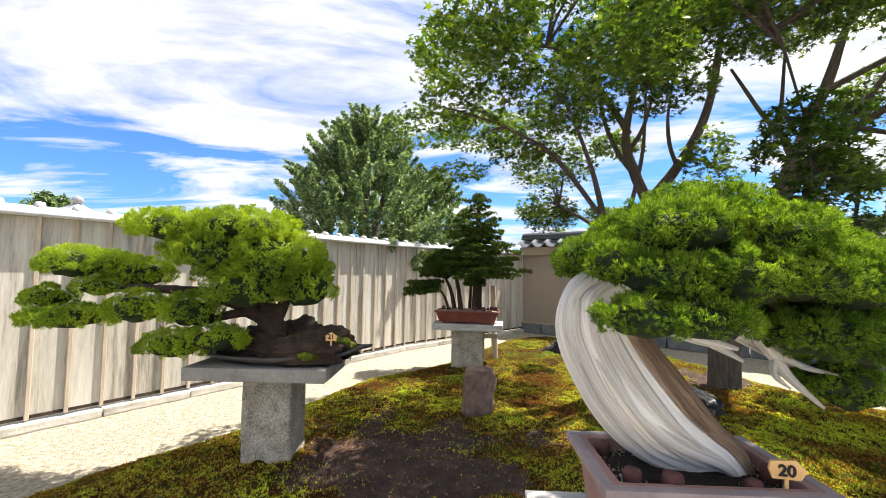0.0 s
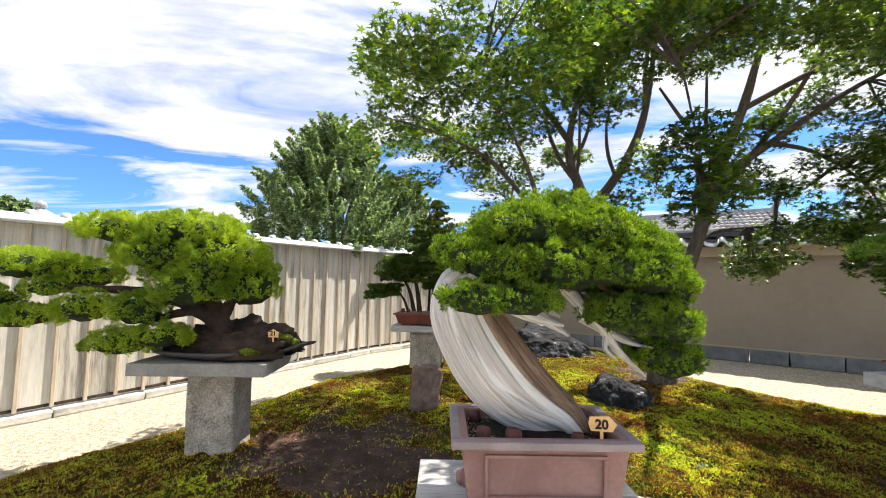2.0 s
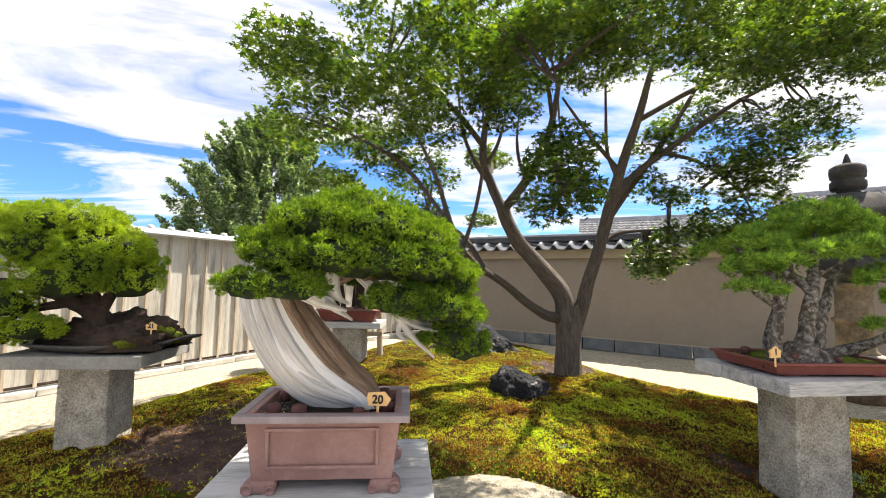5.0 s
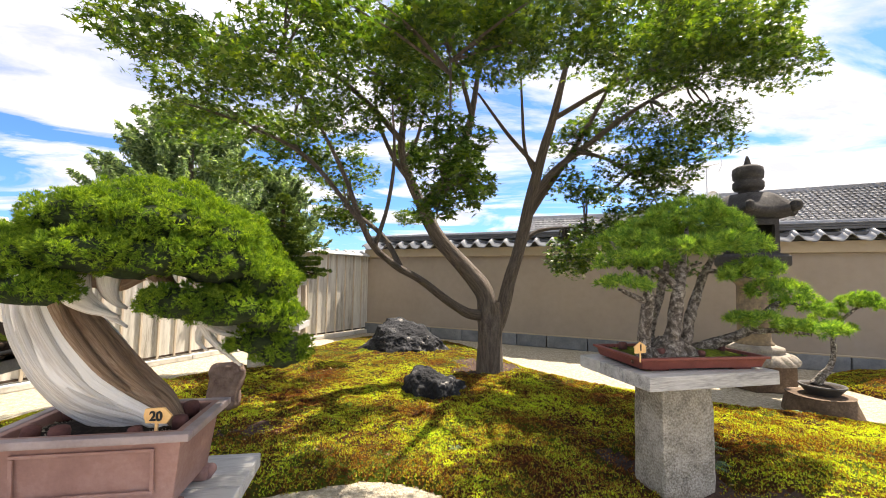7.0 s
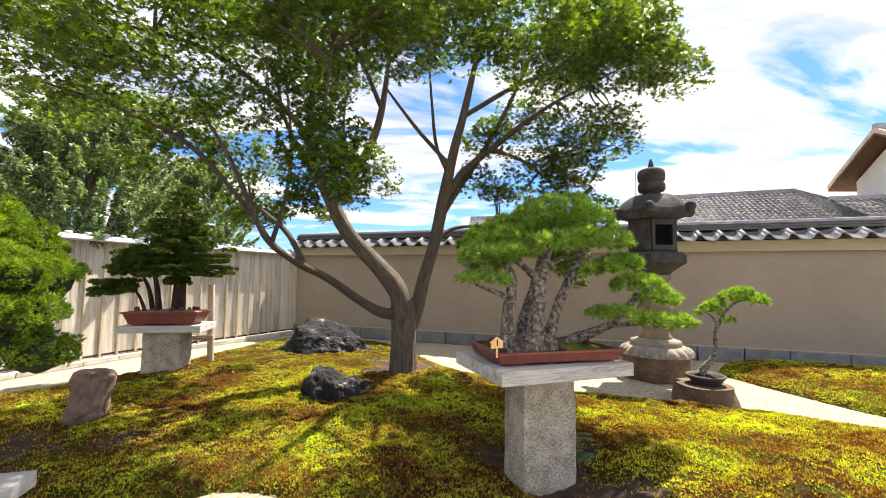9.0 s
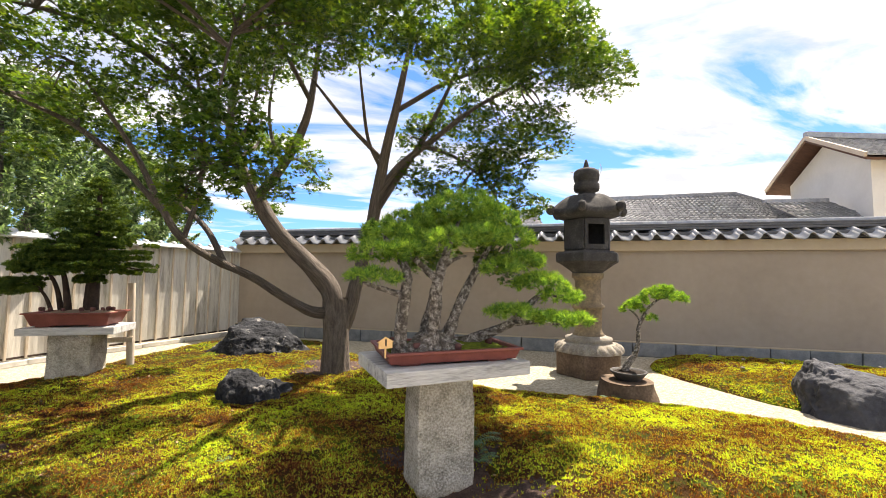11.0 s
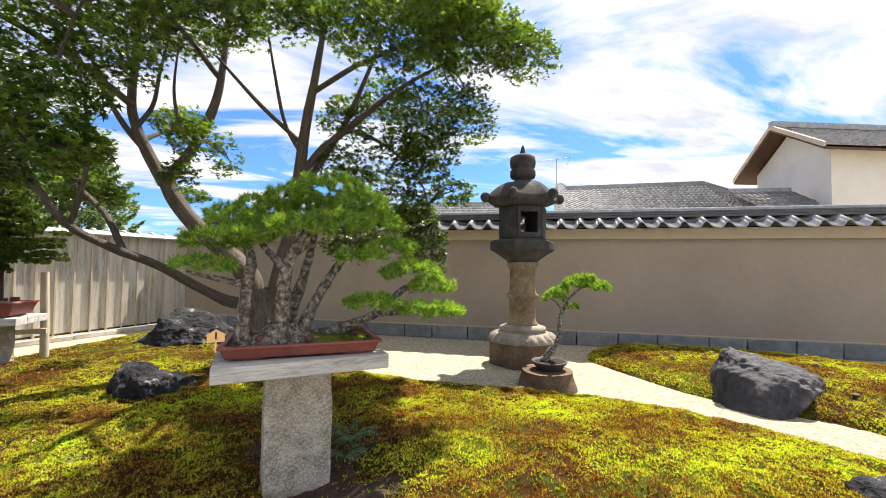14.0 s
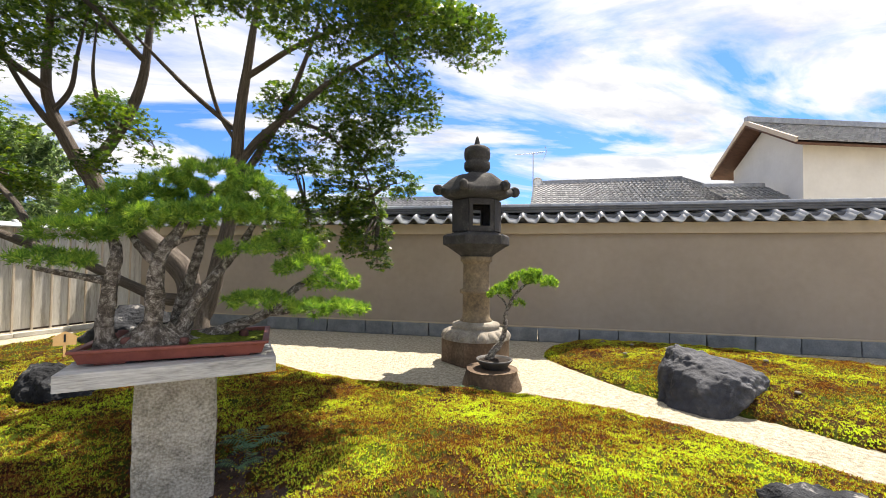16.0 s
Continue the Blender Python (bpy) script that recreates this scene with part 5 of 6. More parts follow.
    for j in range(n):
        a = 2 * math.pi * j / n
        hexr = math.cos(math.pi / 6) / math.cos((a % (math.pi / 3)) - math.pi / 6)
        c = abs(math.cos(3 * a))
        r = 0.505 * hexr * (1 + 0.09 * c ** 4)
        v.append((r * math.cos(a), r * math.sin(a), 2.305 + 0.05 * c ** 6))
    v += [(0.25 * math.cos(2 * math.pi * j / n), 0.25 * math.sin(2 * math.pi * j / n), 2.245) for j in range(n)]
    for k in range(rings + 2):
        for j in range(n):
            q = (j + 1) % n
            f.append(((k + 1) * n + j, (k + 1) * n + q, k * n + q, k * n + j))
    part("roof", mesh_from("roof", np.array(v), np.array(f), M["lantern_dark"], smooth=True), l, "heavy curved roof with six ribs")
    curl = lathe("corner_curl", [(0.001, -0.05), (0.055, -0.045), (0.078, 0), (0.055, 0.045), (0.001, 0.05)], M["lantern_dark"], 20)
    for i in range(6):
        a = i * math.pi / 3
        part("corner_curl", curl, l, "scroll curled up at the roof corner", pose(0.555 * math.cos(a), 0.555 * math.sin(a), 2.40, 90, 0, math.degrees(a)))
    part("finial", lathe("finial", [(0.001, 2.60), (0.14, 2.60), (0.13, 2.65), (0.11, 2.685), (0.17, 2.695), (0.187, 2.73), (0.185, 2.80), (0.155, 2.83), (0.18, 2.855), (0.188, 2.93), (0.18, 3.0), (0.13, 3.035),
                                    (0.05, 3.045), (0.036, 3.10), (0.024, 3.15), (0.012, 3.185), (0.001, 3.19)], M["lantern_dark"], 36), l, "onion-shaped jewel finial")


lantern()


# ---- small pine on a stump ----
def small_bonsai():
    x0, y0 = 6.52, 3.28
    s = thing("stump_stand", "low round brown stump used as a pot stand", "stand", (x0, y0, GROUND))
    part("stump", tube("stump", [(0, 0, -0.02, 0.34), (0, 0, 0.05, 0.325), (0, 0, 0.13, 0.30), (0, 0, 0.19, 0.285), (0, 0, 0.2, 0.27), (0, 0, 0.2, 0.01)], M["lantern_base"], n=22, segs=36, bumpy=0.10, freq=3), s)
    b = thing("bonsai", "small slanting pine bonsai in a round dark pot", "bonsai", (x0 + 0.02, y0, GROUND + 0.2), 0, "bonsai")
    part("pot", lathe("pot", [(0.001, 0), (0.13, 0.0), (0.14, 0.012), (0.19, 0.075), (0.205, 0.09), (0.205, 0.105), (0.185, 0.105), (0.18, 0.085), (0.001, 0.085)], M["pot_dark"], 36), b, "round dark glazed pot")
    part("soil", lathe("soil", [(0.182, 0.084), (0.12, 0.098), (0.001, 0.115)], M["soil"], 24), b)
    r = Vector((0.918, -0.396, 0))
    path = [(-0.06, 0.10, 0.05), (-0.02, 0.17, 0.042), (0.08, 0.30, 0.03), (0.12, 0.45, 0.026), (0.13, 0.62, 0.022), (0.22, 0.80, 0.018), (0.34, 0.93, 0.014), (0.48, 0.98, 0.007)]
    part("trunk", tube("trunk", [(r.x * a, r.y * a, z, w) for a, z, w in path], M["pinebark"], n=40, segs=12, bumpy=0.3, freq=16), b, "slender leaning grey trunk")
    part("branch", tube("branch", [(r.x * 0.14, r.y * 0.14, 0.70, 0.014), (r.x * 0.08, r.y * 0.08, 0.78, 0.010), (r.x * 0.02, r.y * 0.02, 0.82, 0.004)], M["pinebark"], n=12, segs=8), b)
    pads = [(r.x * a, r.y * a, z, w, h) for a, z, w, h in ((0.06, 0.83, 0.14, 0.07), (0.14, 0.90, 0.13, 0.06), (0.34, 1.00, 0.17, 0.08), (0.50, 0.98, 0.18, 0.06), (0.62, 0.95, 0.10, 0.05), (0.27, 0.73, 0.07, 0.025), (0.42, 1.06, 0.12, 0.05))]
    foliage("foliage", pads, M["blackpine"], b, np.random.default_rng(44), "bright green needle pads", 0.8, 0.014, 4, 12, 0.040, 0.0030, 0.7, 0.6, 1.0, -0.3, 0.042)


small_bonsai()


# ---- maple ----
def maple_tree():
    x0, y0 = 3.36, 5.15
    t = thing("maple_tree", "spreading green maple with a forked grey-brown trunk", "tree", (x0, y0, GROUND))
    inv = Matrix.Translation((-x0, -y0, -GROUND))
    limbs = [[(3.36, 5.15, -0.10, 0.23), (3.36, 5.15, 0.05, 0.19), (3.35, 5.14, 0.45, 0.175), (3.34, 5.13, 0.85, 0.175), (3.33, 5.12, 1.05, 0.15)],
             [(3.32, 5.12, 0.85, 0.15), (3.24, 5.10, 1.20, 0.155), (2.96, 5.05, 1.52, 0.135), (2.62, 4.98, 1.85, 0.115), (2.42, 4.92, 2.15, 0.105), (2.33, 4.86, 2.35, 0.10)],
             [(2.34, 4.87, 2.28, 0.085), (2.16, 4.82, 2.65, 0.07), (2.03, 4.75, 3.05, 0.055), (2.08, 4.6, 3.6, 0.04), (2.2, 4.4, 4.3, 0.02)],
             [(2.34, 4.86, 2.30, 0.075), (2.62, 4.75, 2.70, 0.065), (2.85, 4.62, 3.2, 0.055), (2.95, 4.5, 3.8, 0.04), (3.0, 4.4, 4.6, 0.02)],
             [(3.42, 5.17, 0.55, 0.09), (3.52, 5.16, 0.85, 0.115), (3.62, 5.08, 1.35, 0.10), (3.74, 4.95, 1.9, 0.095), (3.80, 4.75, 2.45, 0.09), (3.84, 4.5, 2.95, 0.07), (3.92, 4.25, 3.5, 0.055), (4.05, 4.0, 4.4, 0.025)],
             [(3.80, 4.72, 2.45, 0.065), (4.05, 4.6, 2.8, 0.055), (4.45, 4.35, 3.15, 0.045), (4.95, 4.0, 3.55, 0.03), (5.6, 3.6, 3.9, 0.015)],
             [(3.22, 5.1, 0.86, 0.085), (3.0, 5.07, 0.90, 0.08), (2.72, 4.98, 1.06, 0.066), (2.35, 4.8, 1.32, 0.056), (2.0, 4.55, 1.50, 0.050), (1.72, 4.25, 1.70, 0.043), (1.55, 4.1, 2.0, 0.036), (1.35, 3.9, 2.5, 0.026), (1.0, 3.6, 3.1, 0.012)],
             [(2.05, 4.6, 1.48, 0.042), (1.85, 4.75, 1.85, 0.038), (1.6, 4.95, 2.1, 0.03), (1.35, 5.2, 2.3, 0.015)],
             [(1.58, 4.13, 1.95, 0.03), (1.0, 3.95, 2.6, 0.028), (0.45, 3.75, 2.85, 0.012)],
             [(2.05, 4.72, 3.1, 0.045), (1.6, 4.3, 3.4, 0.035), (1.1, 3.7, 3.5, 0.025), (0.5, 3.1, 3.3, 0.012)],
             [(3.83, 4.6, 2.85, 0.035), (3.35, 4.4, 3.2, 0.028), (2.9, 4.2, 3.6, 0.015)],
             [(3.9, 4.3, 3.4, 0.04), (4.5, 3.8, 3.7, 0.03), (5.3, 3.3, 3.9, 0.02), (6.1, 3.1, 4.0, 0.008)],
             [(3.72, 4.98, 1.85, 0.04), (4.0, 5.0, 2.05, 0.032), (4.35, 4.9, 2.1, 0.02), (4.6, 4.75, 2.1, 0.01)],
             [(4.3, 4.4, 3.05, 0.035), (4.75, 4.3, 2.9, 0.025), (5.2, 4.2, 2.5, 0.015), (5.4, 4.1, 1.9, 0.006)],
             [(2.9, 4.55, 3.5, 0.035), (2.6, 3.9, 3.7, 0.025), (2.3, 3.2, 3.7, 0.012)],
             [(3.78, 4.85, 2.2, 0.06), (4.02, 4.72, 2.62, 0.052), (4.3, 4.5, 3.1, 0.042), (4.5, 4.2, 3.6, 0.03), (4.7, 3.9, 4.2, 0.015)],
             [(3.82, 4.62, 2.72, 0.03), (3.62, 4.5, 3.05, 0.026), (3.5, 4.3, 3.5, 0.02), (3.4, 4.1, 4.0, 0.01)],
             [(2.20, 4.83, 2.58, 0.04), (1.95, 4.8, 2.9, 0.034), (1.75, 4.7, 3.3, 0.026), (1.65, 4.5, 3.8, 0.012)],
             [(2.08, 4.77, 2.9, 0.034), (2.22, 4.75, 3.15, 0.028), (2.3, 4.65, 3.5, 0.02), (2.4, 4.6, 4.0, 0.01)],
             [(2.62, 4.75, 2.70, 0.03), (2.5, 4.68, 2.95, 0.026), (2.45, 4.6, 3.3, 0.018), (2.5, 4.5, 3.8, 0.01)],
             [(1.72, 4.25, 1.72, 0.03), (1.85, 4.15, 2.2, 0.026), (1.9, 4.0, 2.7, 0.02), (1.85, 3.8, 3.3, 0.01)],
             [(2.3, 3.25, 3.68, 0.014), (2.28, 2.8, 3.2, 0.012), (2.24, 2.55, 2.6, 0.009), (2.22, 2.4, 2.05, 0.004)],
             [(2.12, 4.8, 2.75, 0.035), (2.25, 5.2, 3.0, 0.025), (2.3, 5.7, 3.3, 0.01)]]
    limbs = [limbs[0]] + [[(x, y, z, r * 0.86) for x, y, z, r in l] for l in limbs[1:]]
    trunk = part("trunk", tube("trunk", limbs[0], M["maplebark"], n=30, segs=30, bumpy=0.18, ridges=5, seed=2, freq=2), t, "ridged grey-brown trunk")
    for ob in limb_set("limb", limbs[1:], M["maplebark"], t, n=34, segs=14, bumpy=0.12, ridges=3):
        ob.matrix_basis = inv
    trunk.matrix_basis = inv
    pads = [(0.17, 3.05, 3.13, 0.55, 0.22), (0.83, 3.46, 2.98, 0.55, 0.24), (-0.31, 4.27, 3.01, 0.5, 0.18), (0.76, 4.5, 2.82, 0.45, 0.18), (1.53, 3.49, 3.52, 0.6, 0.28), (2.27, 2.95, 3.47, 0.6, 0.25),
            (3.05, 3.6, 3.75, 0.42, 0.24), (3.45, 3.15, 3.7, 0.45, 0.26), (4.5, 3.25, 3.72, 0.6, 0.28), (5.46, 3.17, 3.85, 0.6, 0.28), (6.2, 3.24, 3.85, 0.4, 0.25), (5.18, 3.77, 3.28, 0.5, 0.2)]
    pads += [(4.73, 3.99, 2.8, 0.45, 0.2), (5.25, 4.11, 2.54, 0.38, 0.18), (2.7, 4.25, 2.74, 0.28, 0.25), (2.57, 4.41, 2.35, 0.22, 0.16), (1.36, 5.85, 2.27, 0.4, 0.2), (4.39, 4.94, 1.75, 0.33, 0.25), (4.66, 4.66, 2.03, 0.35, 0.18),
             (0.98, 2.22, 2.72, 0.4, 0.15), (4.3, 4.43, 3.35, 0.25, 0.12), (0.05, 4.84, 2.66, 0.38, 0.12), (-0.02, 3.97, 3.6, 0.4, 0.25), (0.67, 3.61, 3.54, 0.5, 0.28)]
    pads += [(6.12, 3.52, 4.07, 0.45, 0.2), (5.33, 3.91, 2.75, 0.35, 0.16), (5.29, 4.18, 1.75, 0.32, 0.14), (5.43, 4.14, 1.35, 0.16, 0.09), (2.3, 5.75, 3.3, 0.4, 0.16), (2.29, 6.5, 2.41, 0.32, 0.12), (1.24, 5.12, 2.85, 0.55, 0.3),
             (1.28, 5.6, 2.35, 0.45, 0.2), (1.32, 4.42, 3.26, 0.5, 0.25), (2.12, 4.61, 3.95, 0.5, 0.25), (2.55, 4.9, 4.1, 0.4, 0.22), (1.0, 3.0, 3.9, 0.7, 0.25), (3.0, 3.0, 4.2, 0.8, 0.3), (5.3, 3.5, 4.3, 0.6, 0.3)]
    pads += [(1.6, 2.4, 3.3, 0.6, 0.2), (2.9, 2.4, 3.5, 0.6, 0.2), (3.9, 2.6, 3.6, 0.6, 0.22), (5.0, 2.7, 3.8, 0.5, 0.2), (0.2, 2.4, 3.0, 0.4, 0.15), (2.1, 3.9, 3.3, 0.45, 0.2),
             (0.4, 5.2, 3.3, 0.6, 0.25), (4.9, 4.6, 3.6, 0.5, 0.25), (5.6, 3.6, 3.3, 0.4, 0.2), (5.7, 3.8, 3.1, 0.4, 0.2), (5.6, 4.0, 2.3, 0.33, 0.16), (5.0, 4.3, 2.2, 0.4, 0.2), (5.1, 3.7, 1.55, 0.3, 0.13), (5.14, 3.78, 2.97, 0.35, 0.2), (4.61, 5.2, 1.62, 0.3, 0.2), (0.35, 4.35, 3.04, 0.4, 0.15), (0.0, 3.6, 3.0, 0.35, 0.12), (4.5, 4.6, 2.55, 0.26, 0.16), (5.3, 4.6, 2.1, 0.35, 0.2), (3.0, 4.5, 2.6, 0.2, 0.22), (4.25, 4.75, 2.75, 0.30, 0.26), (4.85, 4.7, 2.6, 0.30, 0.18), (4.35, 4.6, 3.25, 0.38, 0.24), (5.2, 4.3, 3.0, 0.4, 0.24), (4.45, 4.98, 1.62, 0.30, 0.16), (4.75, 4.8, 1.72, 0.26, 0.12), (5.35, 4.1, 1.52, 0.20, 0.13), (5.2, 4.15, 1.98, 0.26, 0.14), (5.12, 4.2, 1.62, 0.2, 0.12), (4.95, 4.35, 1.95, 0.22, 0.13)]
    pads += [(2.22, 2.36, 2.02, 0.26, 0.17), (2.18, 2.45, 2.25, 0.30, 0.16), (2.30, 2.52, 2.46, 0.28, 0.14), (2.10, 2.38, 1.86, 0.16, 0.10), (2.42, 2.45, 2.10, 0.18, 0.12)]
    # high pads, mostly out of view, added to shade the moss and lower leaves
    pads += [(2.9, 4.1, 4.6, 0.7, 0.22), (2.2, 4.5, 4.5, 0.6, 0.2), (5.4, 4.0, 4.6, 0.5, 0.2), (5.6, 4.6, 4.3, 0.5, 0.2), (5.2, 3.3, 4.6, 0.5, 0.2)]
    rng = np.random.default_rng(77)
    pts = []
    for x, y, z, r, h in pads:
        k = int((2900 if x > 3.9 and 2.6 < z < 3.4 and r > 0.3 or x < 1.1 else 4300) * (r * r * 1.6 + r * h))
        layers = max(2, int(h / 0.07))
        q = ball_points(k, rng) * np.cbrt(rng.uniform(0.1, 1, (k, 1)))
        lv = np.round(q[:, 2] * layers) / layers + rng.normal(0, 0.13, k)
        q = np.column_stack([q[:, 0] * r, q[:, 1] * r, lv * h - 0.25 * h * (q[:, 0] ** 2 + q[:, 1] ** 2)])
        hole = np.array([noise.noise(Vector((a * 4 + x * 3, b * 4 + y * 3, c * 6 + z))) for a, b, c in q])
        fine = np.array([noise.noise(Vector((a * 9 + x, b * 9 + y, c * 12 + z))) for a, b, c in q])
        q = q[(hole > -0.20) & (fine > -0.26)]
        pts.append(q + np.array([x, y, z]))
    pts = np.concatenate(pts)
    v, f = leaves(pts, 0.047, "maple", rng, 0.45)
    part("crown", mesh_from("crown", v, f, M["maple"]), t, "layers of small star-shaped green leaves").matrix_basis = inv
    twigs = []
    ends = [q[:3] for l in limbs[1:] for q in resample(l, 24)[6:]]
    for x, y, z, r, h in pads:
        c = np.array([x, y, z - 0.3 * h])
        e = min(ends, key=lambda p: np.linalg.norm(p - c))
        for _ in range(3):
            if np.linalg.norm(e - c) > 0.8:
                continue
            g = c + rng.normal(0, 0.25, 3) * np.array([r, r, h])
            m = (e + g) / 2 + np.array([0, 0, 0.05]) + rng.normal(0, 0.03, 3)
            twigs.append(tube_data([(*e, 0.016), (*m, 0.011), (*g, 0.003)], n=9, segs=6, seed=len(twigs)))
    v, f, uv = join(twigs)
    tw = part("twig", mesh_from("twig", v, f, M["maplebark"], uv, True), t)
    tw["kind"] = "stuff"
    tw.matrix_basis = inv


maple_tree()


# ---- trees beyond the fence ----
def evergreen(place, radius, height, count, seed, label, size=0.056, stems=3):
    t = thing("evergreen_tree", label, "tree", (place[0], place[1], GROUND))
    rng = np.random.default_rng(seed)
    for k in range(stems):
        a = k * 2.1 + seed
        part("trunk", tube("trunk", [(0.2 * math.cos(a), 0.2 * math.sin(a), -0.1, 0.12), (0.35 * math.cos(a), 0.35 * math.sin(a), height * 0.4, 0.09), (radius * 0.4 * math.cos(a), radius * 0.4 * math.sin(a), height * 0.75, 0.04)],
                           M["maplebark"], n=14, segs=10, seed=k), t)
    pts = []
    total = int(380 * max(1, radius / 1.6))
    for k in range(total):
        u = rng.uniform(0.30, 0.98)
        a, q = rng.uniform(0, 6.28), rng.uniform(0.2, 1.0) ** 0.7
        w = radius * (1 - max(0, (u - 0.45) / 0.62) ** 1.5) * q
        length, wide = rng.uniform(0.16, 0.36) * radius, rng.uniform(0.035, 0.085) * radius
        axis = np.array([math.cos(a) * q, math.sin(a) * q, rng.uniform(0.45, 1.1)])
        axis /= np.linalg.norm(axis)
        n = count // 330
        s = rng.uniform(0, 1, (n, 1))
        d = ball_points(n, rng) * np.cbrt(rng.uniform(0, 1, (n, 1)))
        c = np.array([w * math.cos(a), w * math.sin(a), u * height * 0.94])
        pts.append(c + axis * length * (s - 0.4) + d * wide * (1.25 - s * 0.95))
    v, f = leaves(np.concatenate(pts), size, "plain", rng, 0.9)
    part("crown", mesh_from("crown", v, f, M["evergreen"]), t, "ragged crown of narrow grey-green leaves")
    return t


evergreen((-2.15, 9.0), 2.05, 5.2, 60000, 3, "bushy evergreen tree standing behind the fence")
evergreen((-0.75, 10.9), 1.45, 4.5, 34000, 4, "dark evergreen tree behind the plank fence")
evergreen((-19.5, 18.5), 2.2, 5.0, 3000, 5, "distant rounded green tree behind the fence", 0.22)
evergreen((7.2, 29.5), 1.3, 4.9, 1600, 6, "distant small green tree beyond the wall", 0.2)


# ---- houses beyond the wall ----
def tiled_slope(a, b, c, d, name, parent, rows, cols):
    """A roof slope from ridge a-b down to eave d-c, laid with rolled tiles in courses."""
    a, b, c, d = (np.array(p, float) for p in (a, b, c, d))
    nrm = np.cross(b - a, d - a)
    nrm /= np.linalg.norm(nrm)
    if nrm[2] < 0:
        nrm = -nrm
    vs, fs, o = [], [], 0
    for i in range(rows):
        u0, u1 = i / rows, (i + 1.12) / rows
        for j in range(cols):
            for s, (p, q) in enumerate(((0, 0.5), (0.5, 1.0))):
                w0, w1 = (j + p) / cols, (j + q) / cols
                hi = 0.045 if s == 0 else 0.0
                P = lambda u, w: (a * (1 - w) + b * w) * (1 - u) + (d * (1 - w) + c * w) * u
                vs += [P(u0, w0) + nrm * hi * 0.5, P(u0, w1) + nrm * hi * 0.5, P(u1, w1) + nrm * (hi + 0.018), P(u1, w0) + nrm * (hi + 0.018), P(u1, w0), P(u1, w1)]
                fs += [(o, o + 1, o + 2, o + 3), (o + 3, o + 2, o + 5, o + 4)]
                o += 6
    vs += [p - nrm * 0.012 for p in (a, b, c, d)]
    fs.append((o, o + 1, o + 2, o + 3))
    return part(name, mesh_from(name, np.array(vs), np.array(fs), M["tile_far"]), parent)


